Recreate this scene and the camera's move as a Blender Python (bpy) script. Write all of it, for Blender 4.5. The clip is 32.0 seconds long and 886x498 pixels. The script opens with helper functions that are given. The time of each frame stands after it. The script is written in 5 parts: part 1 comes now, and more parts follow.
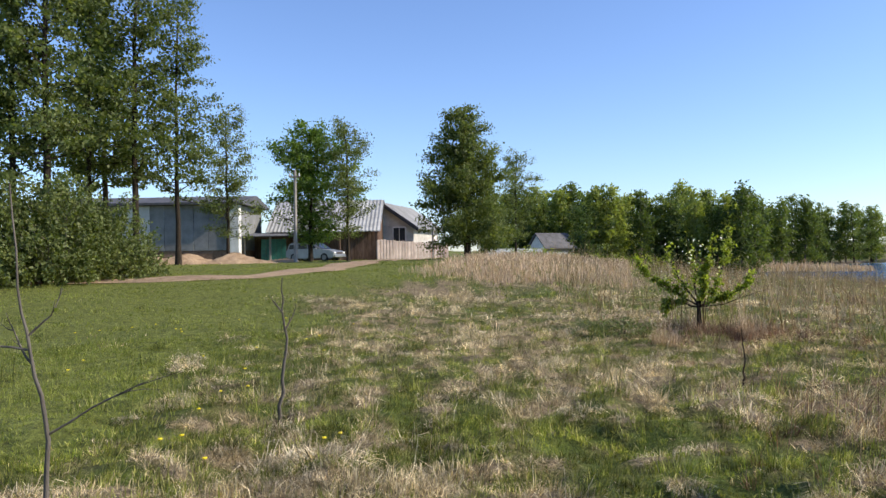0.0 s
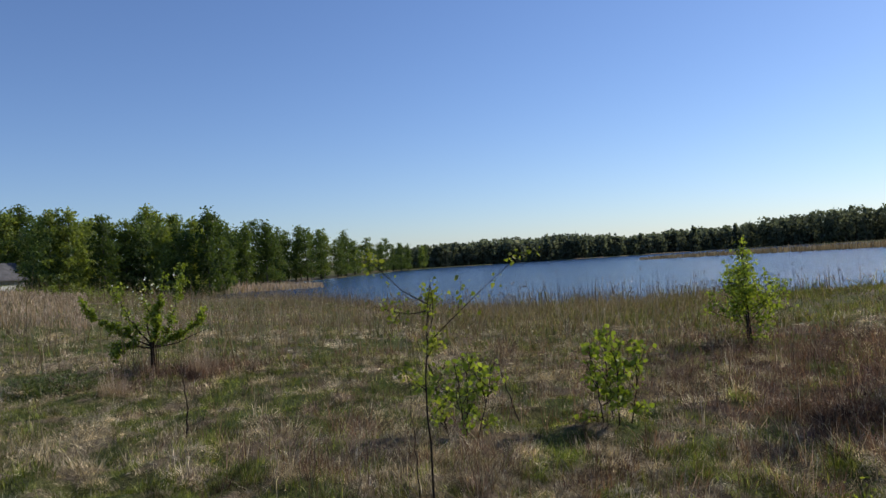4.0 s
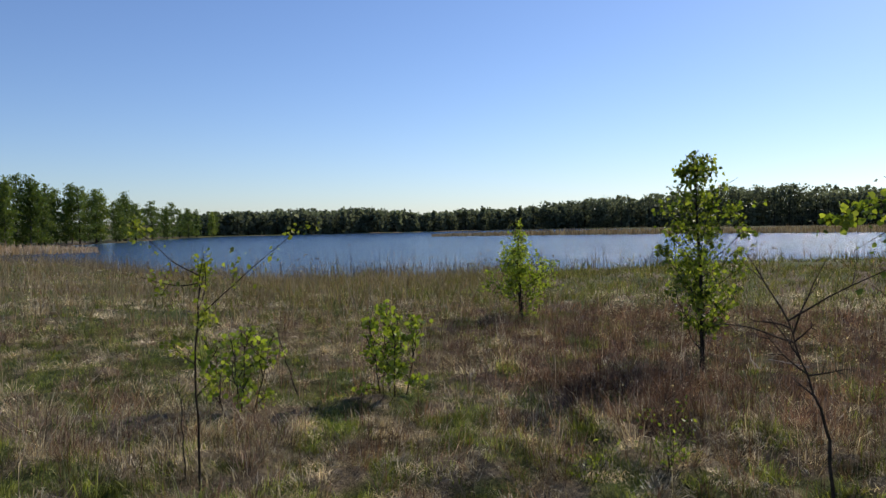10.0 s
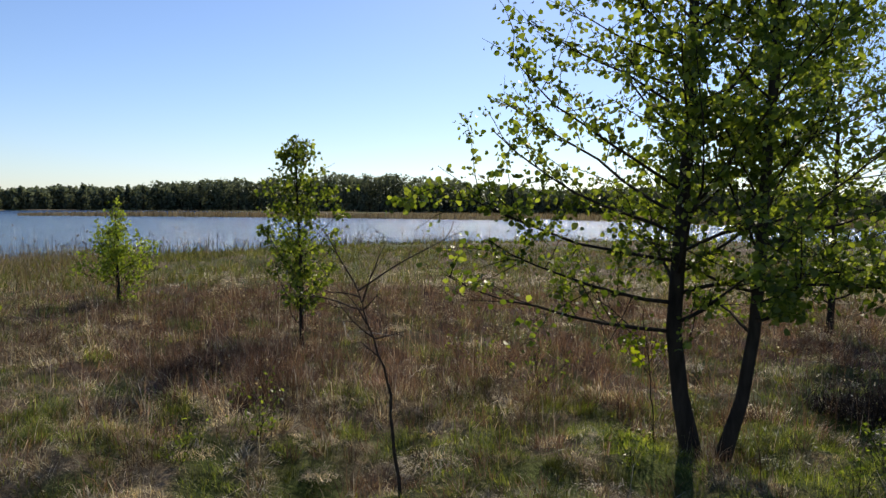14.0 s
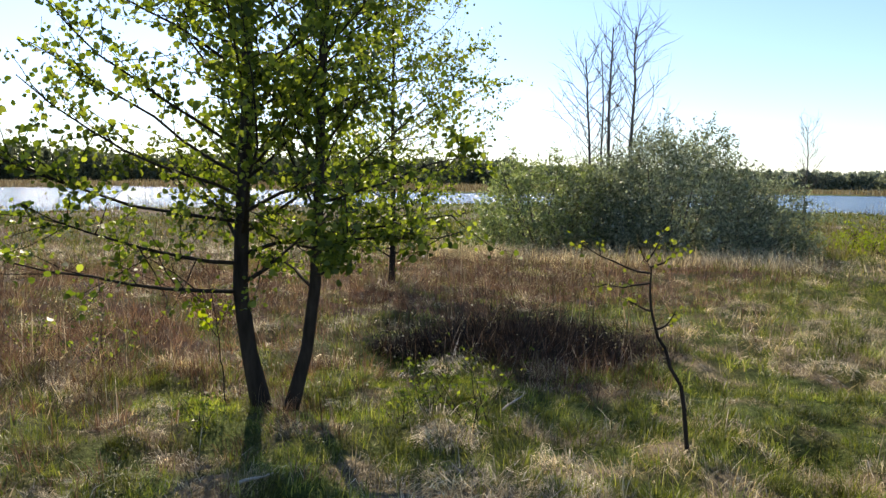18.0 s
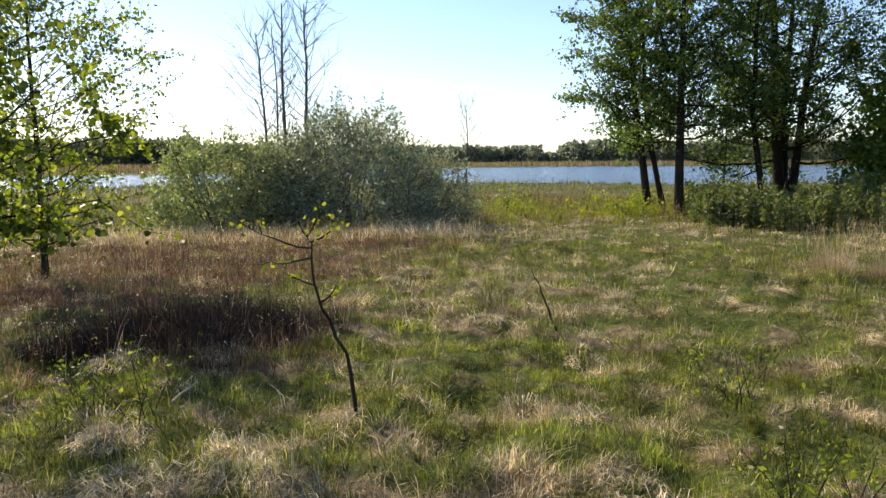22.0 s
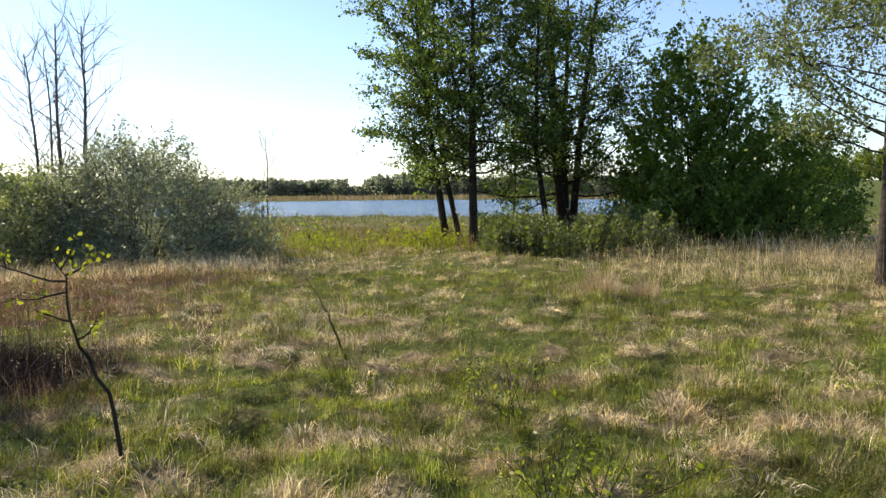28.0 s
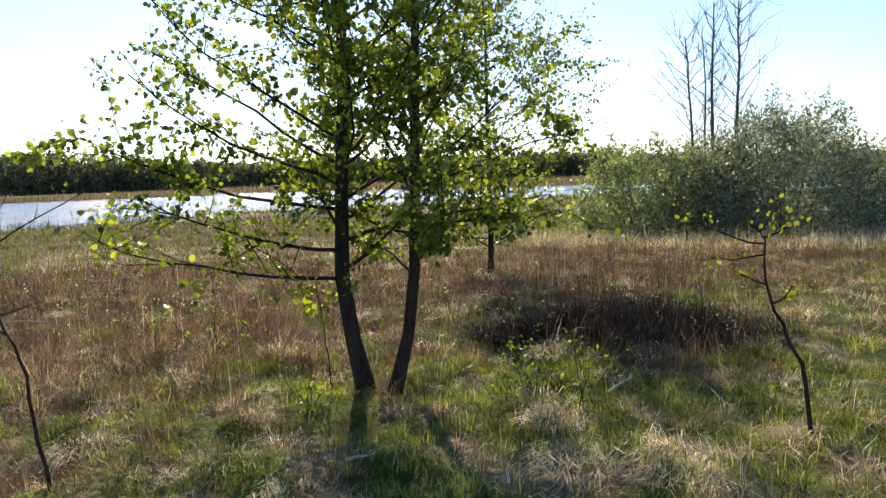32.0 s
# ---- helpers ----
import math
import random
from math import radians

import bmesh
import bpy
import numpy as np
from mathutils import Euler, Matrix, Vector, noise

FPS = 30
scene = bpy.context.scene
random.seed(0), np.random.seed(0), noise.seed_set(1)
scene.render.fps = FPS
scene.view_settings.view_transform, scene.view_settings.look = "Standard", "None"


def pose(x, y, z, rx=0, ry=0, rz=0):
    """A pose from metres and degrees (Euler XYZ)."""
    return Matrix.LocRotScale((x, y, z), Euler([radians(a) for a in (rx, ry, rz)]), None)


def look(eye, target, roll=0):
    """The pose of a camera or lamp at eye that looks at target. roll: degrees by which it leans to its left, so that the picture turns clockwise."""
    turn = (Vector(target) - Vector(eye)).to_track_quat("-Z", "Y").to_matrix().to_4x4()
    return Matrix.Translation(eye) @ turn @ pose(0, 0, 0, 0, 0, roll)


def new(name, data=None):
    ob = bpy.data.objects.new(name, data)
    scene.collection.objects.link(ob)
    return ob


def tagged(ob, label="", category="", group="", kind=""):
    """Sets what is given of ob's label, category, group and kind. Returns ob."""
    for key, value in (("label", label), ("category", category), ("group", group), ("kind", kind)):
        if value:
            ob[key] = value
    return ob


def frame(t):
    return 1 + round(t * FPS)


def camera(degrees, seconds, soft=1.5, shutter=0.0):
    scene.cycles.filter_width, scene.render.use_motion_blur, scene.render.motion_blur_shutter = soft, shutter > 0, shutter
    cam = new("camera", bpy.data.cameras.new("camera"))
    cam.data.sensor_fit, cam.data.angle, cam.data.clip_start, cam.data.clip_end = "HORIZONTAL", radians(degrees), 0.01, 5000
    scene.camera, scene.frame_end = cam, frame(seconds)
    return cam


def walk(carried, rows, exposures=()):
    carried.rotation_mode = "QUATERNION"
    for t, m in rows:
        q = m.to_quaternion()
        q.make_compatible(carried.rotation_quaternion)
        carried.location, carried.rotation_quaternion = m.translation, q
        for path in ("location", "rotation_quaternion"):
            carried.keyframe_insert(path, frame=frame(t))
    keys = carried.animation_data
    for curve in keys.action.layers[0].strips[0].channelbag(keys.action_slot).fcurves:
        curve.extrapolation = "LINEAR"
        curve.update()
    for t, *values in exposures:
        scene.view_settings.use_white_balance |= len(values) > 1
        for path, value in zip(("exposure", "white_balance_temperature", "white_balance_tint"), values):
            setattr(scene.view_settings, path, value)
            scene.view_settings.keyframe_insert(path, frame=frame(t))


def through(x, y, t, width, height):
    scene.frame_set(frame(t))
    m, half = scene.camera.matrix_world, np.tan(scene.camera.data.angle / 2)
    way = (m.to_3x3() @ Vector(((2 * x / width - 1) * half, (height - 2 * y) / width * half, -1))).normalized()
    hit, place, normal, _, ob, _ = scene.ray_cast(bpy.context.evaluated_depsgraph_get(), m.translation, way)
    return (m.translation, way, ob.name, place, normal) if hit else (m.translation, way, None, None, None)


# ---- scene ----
# ---- the camera's way ----
cam = camera(61.69, 32.0, soft=1.45)
ROWS = [
    (0.0, -0.000, 0.000, 1.413, 0.00, 0.43, -0.88),
    (0.5, -0.002, -0.013, 1.369, 1.05, 0.20, -0.56),
    (1.0, 0.047, -0.028, 1.380, -0.10, 0.01, -0.51),
    (1.5, 0.119, -0.015, 1.422, -10.94, -0.21, -1.02),
    (2.0, 0.190, -0.009, 1.449, -19.03, -0.37, -1.38),
    (2.5, 0.298, 0.039, 1.554, -28.25, 0.63, -1.65),
    (3.0, 0.340, 0.073, 1.607, -34.10, 1.15, -2.95),
    (3.5, 0.358, 0.079, 1.638, -37.94, 1.28, -3.48),
    (4.0, 0.374, 0.089, 1.658, -39.31, 0.69, -3.39),
    (4.5, 0.363, 0.091, 1.679, -41.60, -0.19, -3.18),
    (6.5, 0.361, 0.073, 1.688, -41.28, -1.31, -1.32),
    (7.0, 0.344, 0.063, 1.704, -41.96, -0.90, -0.74),
    (7.5, 0.335, 0.060, 1.700, -42.68, -0.39, -0.23),
    (8.0, 0.361, 0.051, 1.690, -43.69, -0.78, -0.38),
    (8.5, 0.375, 0.047, 1.686, -44.84, -1.43, -0.59),
    (9.0, 0.399, 0.032, 1.685, -48.16, -1.61, -0.72),
    (9.5, 0.400, 0.010, 1.679, -51.75, -1.70, -0.81),
    (10.0, 0.419, -0.016, 1.674, -54.89, -1.99, -0.82),
    (10.5, 0.429, -0.032, 1.670, -57.82, -2.18, -0.28),
    (11.0, 0.459, -0.074, 1.665, -61.56, -2.06, 0.28),
    (11.5, 0.418, -0.088, 1.656, -66.21, -2.02, 0.33),
    (12.0, 0.374, -0.112, 1.655, -70.35, -1.94, 0.39),
    (12.5, 0.362, -0.131, 1.651, -74.00, -2.08, 0.44),
    (13.0, 0.373, -0.142, 1.640, -77.84, -2.35, 0.62),
    (13.5, 0.377, -0.153, 1.640, -81.17, -2.60, 0.72),
    (15.5, 0.482, -0.407, 1.612, -89.82, -6.47, 0.75),
    (16.0, 0.474, -0.416, 1.598, -92.87, -7.29, 0.65),
    (16.5, 0.459, -0.397, 1.594, -99.68, -8.43, 0.74),
    (17.0, 0.450, -0.386, 1.594, -105.06, -8.34, 0.98),
    (17.5, 0.435, -0.378, 1.594, -109.86, -7.21, 1.14),
    (18.0, 0.400, -0.397, 1.603, -114.59, -5.47, 0.77),
    (18.5, 0.406, -0.405, 1.594, -117.65, -4.91, 0.72),
    (19.0, 0.400, -0.427, 1.589, -120.30, -5.48, 0.78),
    (19.5, 0.388, -0.445, 1.593, -123.57, -5.58, 0.64),
    (20.0, 0.360, -0.460, 1.601, -127.33, -5.57, 0.53),
    (20.5, 0.336, -0.474, 1.598, -130.72, -5.86, 0.31),
    (21.0, 0.318, -0.489, 1.598, -134.16, -6.50, 0.05),
    (21.5, 0.299, -0.502, 1.603, -136.51, -7.12, -0.06),
    (22.0, 0.287, -0.512, 1.604, -138.34, -7.11, -0.42),
    (22.5, 0.278, -0.527, 1.608, -139.83, -5.52, -0.82),
    (23.0, 0.266, -0.534, 1.608, -140.92, -4.15, -1.01),
    (23.5, 0.253, -0.548, 1.609, -142.10, -3.83, -0.99),
    (24.0, 0.235, -0.554, 1.604, -144.38, -4.00, -0.66),
    (24.5, 0.227, -0.557, 1.605, -146.93, -4.25, -0.38),
    (25.0, 0.209, -0.575, 1.606, -149.58, -4.41, -0.21),
    (25.5, 0.187, -0.584, 1.605, -152.52, -4.64, 0.19),
    (27.5, 0.100, -0.582, 1.562, -155.88, -4.82, 0.05),
    (28.0, 0.105, -0.577, 1.565, -153.16, -4.60, -0.33),
    (28.5, 0.111, -0.556, 1.570, -149.75, -4.29, -0.70),
    (29.0, 0.130, -0.541, 1.568, -145.53, -3.87, -1.13),
    (29.5, 0.173, -0.547, 1.558, -141.64, -3.29, -0.66),
    (30.0, 0.236, -0.561, 1.544, -136.66, -3.21, -0.78),
    (30.5, 0.313, -0.513, 1.503, -126.20, -4.73, -1.39),
    (31.0, 0.365, -0.475, 1.516, -117.05, -5.61, -1.51),
    (31.5, 0.398, -0.442, 1.507, -111.70, -5.65, -1.88),
    (32.0, 0.432, -0.412, 1.502, -106.95, -5.68, -1.81),
]
EXPOSURES = [(0, 0.6, 7050, 10), (1, 0.6, 7050, 10), (2, 0.6, 6950, 10), (2.5, 0.38, 6900, 10), (3, 0.1, 6800, 10), (4, -0.3, 6700, 10), (9, -0.22, 6800, 10), (13.5, -0.2, 7100, 10), (15.5, 0.22, 7250, 10), (17, 0.5, 7400, 10), (19, 0.6, 7600, 10), (23, 0.68, 8000, 10), (25, 0.62, 8000, 10), (28, 0.82, 8150, 10), (30, 0.52, 7750, 10), (32, 0.72, 7650, 10)]
walk(cam, [(t, pose(x, y, z, 90 + pitch, 0, yaw) @ pose(0, 0, 0, 0, 0, roll)) for t, x, y, z, yaw, pitch, roll in ROWS], EXPOSURES)

# ---- light ----
SUN_EL, SUN_AZ = 35.0, 97.5          # degrees; azimuth clockwise from +y
world = bpy.data.worlds.new("sky")
scene.world = world
world.use_nodes = True
wn, wl = world.node_tree.nodes, world.node_tree.links
sky = wn.new("ShaderNodeTexSky")
sky.sky_type, sky.sun_disc = "NISHITA", False
sky.sun_elevation, sky.sun_rotation = radians(SUN_EL), radians(SUN_AZ)
sky.air_density, sky.dust_density, sky.ozone_density = 1.0, 0.25, 3.0
wn["Background"].inputs["Strength"].default_value = 0.12
blue = wn.new("ShaderNodeMix")
blue.data_type, blue.blend_type = "RGBA", "MULTIPLY"
blue.inputs[0].default_value, blue.inputs[7].default_value = 1.0, (0.85, 0.97, 1.26, 1)
wl.new(sky.outputs[0], blue.inputs[6])
wl.new(blue.outputs[2], wn["Background"].inputs[0])
lamp = bpy.data.lights.new("sun", "SUN")
lamp.energy, lamp.angle, lamp.color = 4.0, radians(0.53), (1.0, 0.93, 0.82)
sun = new("sun", lamp)
sun_dir = Vector((math.sin(radians(SUN_AZ)) * math.cos(radians(SUN_EL)), math.cos(radians(SUN_AZ)) * math.cos(radians(SUN_EL)), math.sin(radians(SUN_EL))))
sun.matrix_world = look(sun_dir * 50, (0, 0, 0))
# ---- materials ----
def mat(name):
    m = bpy.data.materials.new(name)
    m.use_nodes = True
    n, l = m.node_tree.nodes, m.node_tree.links
    return m, n, l, n["Principled BSDF"]


def ramp(n, stops):
    r = n.new("ShaderNodeValToRGB")
    e = r.color_ramp.elements
    while len(e) < len(stops):
        e.new(0.5)
    for el, (p, c) in zip(e, stops):
        el.position, el.color = p, (*c, 1)
    return r


def noise_tex(n, l, scale, detail=4.0, rough=0.6, coord="Object", stretch=None):
    tc = n.new("ShaderNodeTexCoord")
    t = n.new("ShaderNodeTexNoise")
    t.inputs["Scale"].default_value, t.inputs["Detail"].default_value, t.inputs["Roughness"].default_value = scale, detail, rough
    if stretch:
        mp = n.new("ShaderNodeMapping")
        mp.inputs["Scale"].default_value = stretch
        l.new(tc.outputs[coord], mp.inputs[0])
        l.new(mp.outputs[0], t.inputs[0])
    else:
        l.new(tc.outputs[coord], t.inputs[0])
    return t


def mixc(n, l, a, b, fac, mode="MIX"):
    m = n.new("ShaderNodeMix")
    m.data_type, m.blend_type = "RGBA", mode
    for sock, v in ((m.inputs[6], a), (m.inputs[7], b), (m.inputs[0], fac)):
        if isinstance(v, (int, float)):
            sock.default_value = v
        elif isinstance(v, tuple):
            sock.default_value = (*v, 1)
        else:
            l.new(v, sock)
    return m.outputs[2]


def bump(n, l, bsdf, height, strength=0.4, dist=0.02):
    b = n.new("ShaderNodeBump")
    b.inputs["Strength"].default_value, b.inputs["Distance"].default_value = strength, dist
    l.new(height, b.inputs["Height"])
    l.new(b.outputs[0], bsdf.inputs["Normal"])


def plant_mat(name, stops, through=0.4, rough=0.5, per="island", big=0.35, gloss=0.22, fine=0.0, tint=(1.75, 1.85, 0.6)):
    """Leaves and blades: each its own shade, a slow drift of shade over the place, light through the blade."""
    m, n, l, p = mat(name)
    if per == "island":
        g = n.new("ShaderNodeNewGeometry")
        rnd = g.outputs["Random Per Island"]
    else:
        g = n.new("ShaderNodeObjectInfo")
        rnd = g.outputs["Random"]
    r = ramp(n, stops)
    l.new(rnd, r.inputs[0])
    t = noise_tex(n, l, big, 3.0)
    dr = ramp(n, [(0.3, (0.72, 0.74, 0.7)), (0.7, (1.25, 1.2, 1.15))])
    l.new(t.outputs[0], dr.inputs[0])
    c = mixc(n, l, r.outputs[0], dr.outputs[0], 1.0, "MULTIPLY")
    if fine:
        t3 = noise_tex(n, l, fine, 3.0)
        d3 = ramp(n, [(0.36, (0.32, 0.32, 0.3)), (0.64, (1.72, 1.68, 1.6))])
        l.new(t3.outputs[0], d3.inputs[0])
        c = mixc(n, l, c, d3.outputs[0], 1.0, "MULTIPLY")
        t4 = noise_tex(n, l, fine * 0.24, 2.0)
        d4 = ramp(n, [(0.38, (0.6, 0.6, 0.6)), (0.62, (1.35, 1.34, 1.3))])
        l.new(t4.outputs[0], d4.inputs[0])
        c = mixc(n, l, c, d4.outputs[0], 1.0, "MULTIPLY")
    l.new(c, p.inputs["Base Color"])
    p.inputs["Roughness"].default_value = rough
    p.inputs["Specular IOR Level"].default_value = gloss
    tr = n.new("ShaderNodeBsdfTranslucent")
    c2 = mixc(n, l, c, tint, 1.0, "MULTIPLY")
    l.new(c2, tr.inputs[0])
    mx = n.new("ShaderNodeMixShader")
    mx.inputs[0].default_value = through
    l.new(p.outputs[0], mx.inputs[1])
    l.new(tr.outputs[0], mx.inputs[2])
    l.new(mx.outputs[0], n["Material Output"].inputs[0])
    return m


def solid_mat(name, c1, c2, scale=6.0, rough=0.8, bumpy=0.3, stretch=None, metal=0.0, dist=0.02):
    """A grained, stained surface between two shades, with fine relief."""
    m, n, l, p = mat(name)
    t = noise_tex(n, l, scale, 6.0, 0.65, stretch=stretch)
    t2 = noise_tex(n, l, scale * 0.17, 3.0)
    r = ramp(n, [(0.3, c1), (0.7, c2)])
    l.new(t.outputs[0], r.inputs[0])
    dr = ramp(n, [(0.3, (0.75, 0.75, 0.75)), (0.7, (1.2, 1.2, 1.2))])
    l.new(t2.outputs[0], dr.inputs[0])
    oi = n.new("ShaderNodeObjectInfo")
    vr = ramp(n, [(0.0, (0.85, 0.85, 0.85)), (1.0, (1.12, 1.12, 1.12))])
    l.new(oi.outputs["Random"], vr.inputs[0])
    c = mixc(n, l, mixc(n, l, r.outputs[0], dr.outputs[0], 1.0, "MULTIPLY"), vr.outputs[0], 1.0, "MULTIPLY")
    l.new(c, p.inputs["Base Color"])
    p.inputs["Roughness"].default_value, p.inputs["Metallic"].default_value = rough, metal
    p.inputs["Specular IOR Level"].default_value = 0.5 if rough < 0.7 else 0.15
    if bumpy:
        bump(n, l, p, t.outputs[0], bumpy, dist)
    return m


STALE = (1.55, 1.42, 0.88)
GREEN = plant_mat("green_grass", [(0.0, (0.075, 0.11, 0.022)), (0.4, (0.155, 0.182, 0.042)), (0.8, (0.24, 0.255, 0.07)), (1.0, (0.4, 0.38, 0.18))], 0.3, 0.45, big=0.5, fine=6.5, tint=(1.5, 1.6, 0.65))
LAWN = plant_mat("lawn_grass", [(0.0, (0.095, 0.125, 0.028)), (0.5, (0.165, 0.198, 0.045)), (1.0, (0.29, 0.3, 0.1))], 0.35, 0.45, big=0.4)
PALE = plant_mat("pale_tuft", [(0.0, (0.26, 0.21, 0.14)), (0.4, (0.5, 0.435, 0.325)), (1.0, (0.84, 0.78, 0.65))], 0.25, 0.5, big=0.6, fine=6.0, tint=STALE)
DRY = plant_mat("dry_grass", [(0.0, (0.15, 0.12, 0.08)), (0.35, (0.4, 0.335, 0.22)), (0.75, (0.57, 0.49, 0.34)), (1.0, (0.78, 0.72, 0.6))], 0.25, 0.5, big=0.6, fine=6.5, tint=STALE)
RUST = plant_mat("rust_grass", [(0.0, (0.075, 0.044, 0.036)), (0.5, (0.19, 0.11, 0.082)), (0.86, (0.31, 0.205, 0.155)), (1.0, (0.62, 0.56, 0.52))], 0.25, 0.6, big=0.4, fine=6.5, tint=STALE)
REED = plant_mat("reed_straw", [(0.0, (0.34, 0.245, 0.175)), (0.5, (0.5, 0.38, 0.285)), (1.0, (0.64, 0.52, 0.41))], 0.25, 0.55, big=0.2, tint=STALE)
STRAW = plant_mat("wet_straw", [(0.0, (0.14, 0.1, 0.055)), (0.5, (0.26, 0.2, 0.12)), (1.0, (0.42, 0.35, 0.24))], 0.25, 0.6, big=0.2, tint=STALE)
DARKREED = plant_mat("brown_reed", [(0.0, (0.06, 0.045, 0.03)), (0.5, (0.13, 0.1, 0.065)), (1.0, (0.26, 0.21, 0.15))], 0.2, 0.6, big=0.2, tint=STALE)
SEDGE = plant_mat("sedge_green", [(0.0, (0.07, 0.08, 0.022)), (0.5, (0.12, 0.13, 0.04)), (1.0, (0.24, 0.2, 0.09))], 0.3, 0.5, big=0.2, fine=6.5)
ALDER = plant_mat("alder_leaf", [(0.0, (0.045, 0.07, 0.016)), (0.45, (0.11, 0.145, 0.03)), (1.0, (0.29, 0.32, 0.09))], 0.6, 0.4, gloss=0.4)
TALLALDER = plant_mat("tall_alder_leaf", [(0.0, (0.042, 0.072, 0.022)), (0.5, (0.095, 0.14, 0.044)), (1.0, (0.19, 0.24, 0.085))], 0.5, 0.45, tint=(1.35, 1.6, 0.7))
HAZEWOODS = plant_mat("far_woods_pale_haze_leaf", [(0.0, (0.13, 0.15, 0.13)), (0.5, (0.2, 0.22, 0.185)), (1.0, (0.28, 0.3, 0.26))], 0.55, 0.9, big=0.03, gloss=0.05, tint=(1.4, 1.5, 1.15))
LIME = plant_mat("fresh_leaf", [(0.0, (0.14, 0.18, 0.02)), (0.5, (0.22, 0.27, 0.03)), (1.0, (0.32, 0.34, 0.05))], 0.58, 0.4)
MAPLE = plant_mat("maple_leaf", [(0.0, (0.06, 0.11, 0.028)), (0.5, (0.105, 0.17, 0.042)), (1.0, (0.18, 0.25, 0.075))], 0.48, 0.42)
SALLOW = plant_mat("sallow_leaf", [(0.0, (0.11, 0.14, 0.07)), (0.5, (0.22, 0.255, 0.135)), (1.0, (0.4, 0.43, 0.27))], 0.42, 0.45, gloss=0.35, tint=(1.45, 1.6, 0.75))
HANGLEAF = plant_mat("hanging_birch_leaf", [(0.0, (0.08, 0.105, 0.048)), (0.5, (0.15, 0.18, 0.085)), (1.0, (0.29, 0.32, 0.18))], 0.38, 0.45, tint=(1.35, 1.55, 0.75))
WILLOW = plant_mat("willow_leaf", [(0.0, (0.12, 0.145, 0.095)), (0.5, (0.26, 0.285, 0.2)), (1.0, (0.5, 0.52, 0.42))], 0.42, 0.45, gloss=0.35, tint=(1.3, 1.4, 0.95))
NETTLE = plant_mat("nettle_leaf", [(0.0, (0.07, 0.095, 0.045)), (0.5, (0.125, 0.155, 0.075)), (1.0, (0.22, 0.25, 0.13))], 0.35, 0.5)
BIRCHLEAF = plant_mat("birch_leaf", [(0.0, (0.075, 0.11, 0.032)), (0.5, (0.14, 0.18, 0.05)), (1.0, (0.25, 0.285, 0.09))], 0.48, 0.45)
NEEDLE = plant_mat("pine_needle", [(0.0, (0.055, 0.085, 0.034)), (0.5, (0.095, 0.135, 0.052)), (1.0, (0.17, 0.21, 0.085))], 0.42, 0.5)
WOODS = plant_mat("far_woods_hazed_leaf", [(0.0, (0.08, 0.095, 0.068)), (0.5, (0.13, 0.148, 0.108)), (1.0, (0.18, 0.198, 0.148))], 0.55, 0.9, big=0.05, gloss=0.05, tint=(1.45, 1.5, 1.1))
SHORELEAF = plant_mat("shore_leaf", [(0.0, (0.065, 0.095, 0.034)), (0.5, (0.125, 0.165, 0.055)), (1.0, (0.23, 0.265, 0.09))], 0.45, 0.5, per="object")
PALEASPEN = plant_mat("aspen_leaf", [(0.0, (0.12, 0.155, 0.045)), (0.5, (0.2, 0.24, 0.075)), (1.0, (0.32, 0.35, 0.13))], 0.45, 0.5)
DARKOLIVE = plant_mat("dark_crown_leaf", [(0.0, (0.055, 0.078, 0.028)), (0.5, (0.1, 0.13, 0.048)), (1.0, (0.17, 0.2, 0.08))], 0.42, 0.5)
PALELEAF = plant_mat("pale_spring_leaf", [(0.0, (0.13, 0.16, 0.03)), (0.5, (0.21, 0.235, 0.05)), (1.0, (0.33, 0.34, 0.1))], 0.5, 0.45)
OLIVE = plant_mat("thin_crown_leaf", [(0.0, (0.075, 0.1, 0.035)), (0.5, (0.125, 0.155, 0.055)), (1.0, (0.2, 0.23, 0.09))], 0.35, 0.5)
APPLE = plant_mat("apple_leaf", [(0.0, (0.13, 0.17, 0.035)), (0.5, (0.22, 0.27, 0.055)), (1.0, (0.34, 0.38, 0.11))], 0.5, 0.45)
BLOSSOM = plant_mat("blossom", [(0.0, (0.75, 0.72, 0.7)), (1.0, (0.85, 0.83, 0.8))], 0.3, 0.6)
YELLOW = plant_mat("dandelion_yellow", [(0.0, (0.8, 0.6, 0.03)), (1.0, (0.85, 0.7, 0.05))], 0.2, 0.6)
SHADEBRUSH = plant_mat("shade_dark_dead_brush", [(0.0, (0.02, 0.014, 0.011)), (0.6, (0.06, 0.038, 0.028)), (1.0, (0.14, 0.1, 0.075))], 0.1, 0.7, big=0.6, tint=STALE)
BARK = solid_mat("dark_bark", (0.018, 0.014, 0.01), (0.06, 0.046, 0.034), 14, 0.9, 0.8, (1, 1, 0.25))
GREYBARK = solid_mat("grey_bark", (0.06, 0.052, 0.043), (0.2, 0.175, 0.15), 14, 0.9, 0.7, (1, 1, 0.3))
PALEBARK = solid_mat("pale_bark", (0.2, 0.18, 0.15), (0.62, 0.6, 0.56), 5, 0.8, 0.4, (1, 1, 2.0))
BIRCHBARK = solid_mat("flaking_birch_bark", (0.02, 0.016, 0.013), (0.1, 0.085, 0.07), 9, 0.9, 0.8, (1, 1, 1.6))
TWIG = solid_mat("twig_bark", (0.022, 0.016, 0.011), (0.075, 0.053, 0.038), 20, 0.85, 0.4)
STRAWTWIG = solid_mat("dead_stem", (0.25, 0.2, 0.15), (0.55, 0.5, 0.42), 20, 0.85, 0.3)


# ---- mesh tools ----
rng = np.random.default_rng(7)


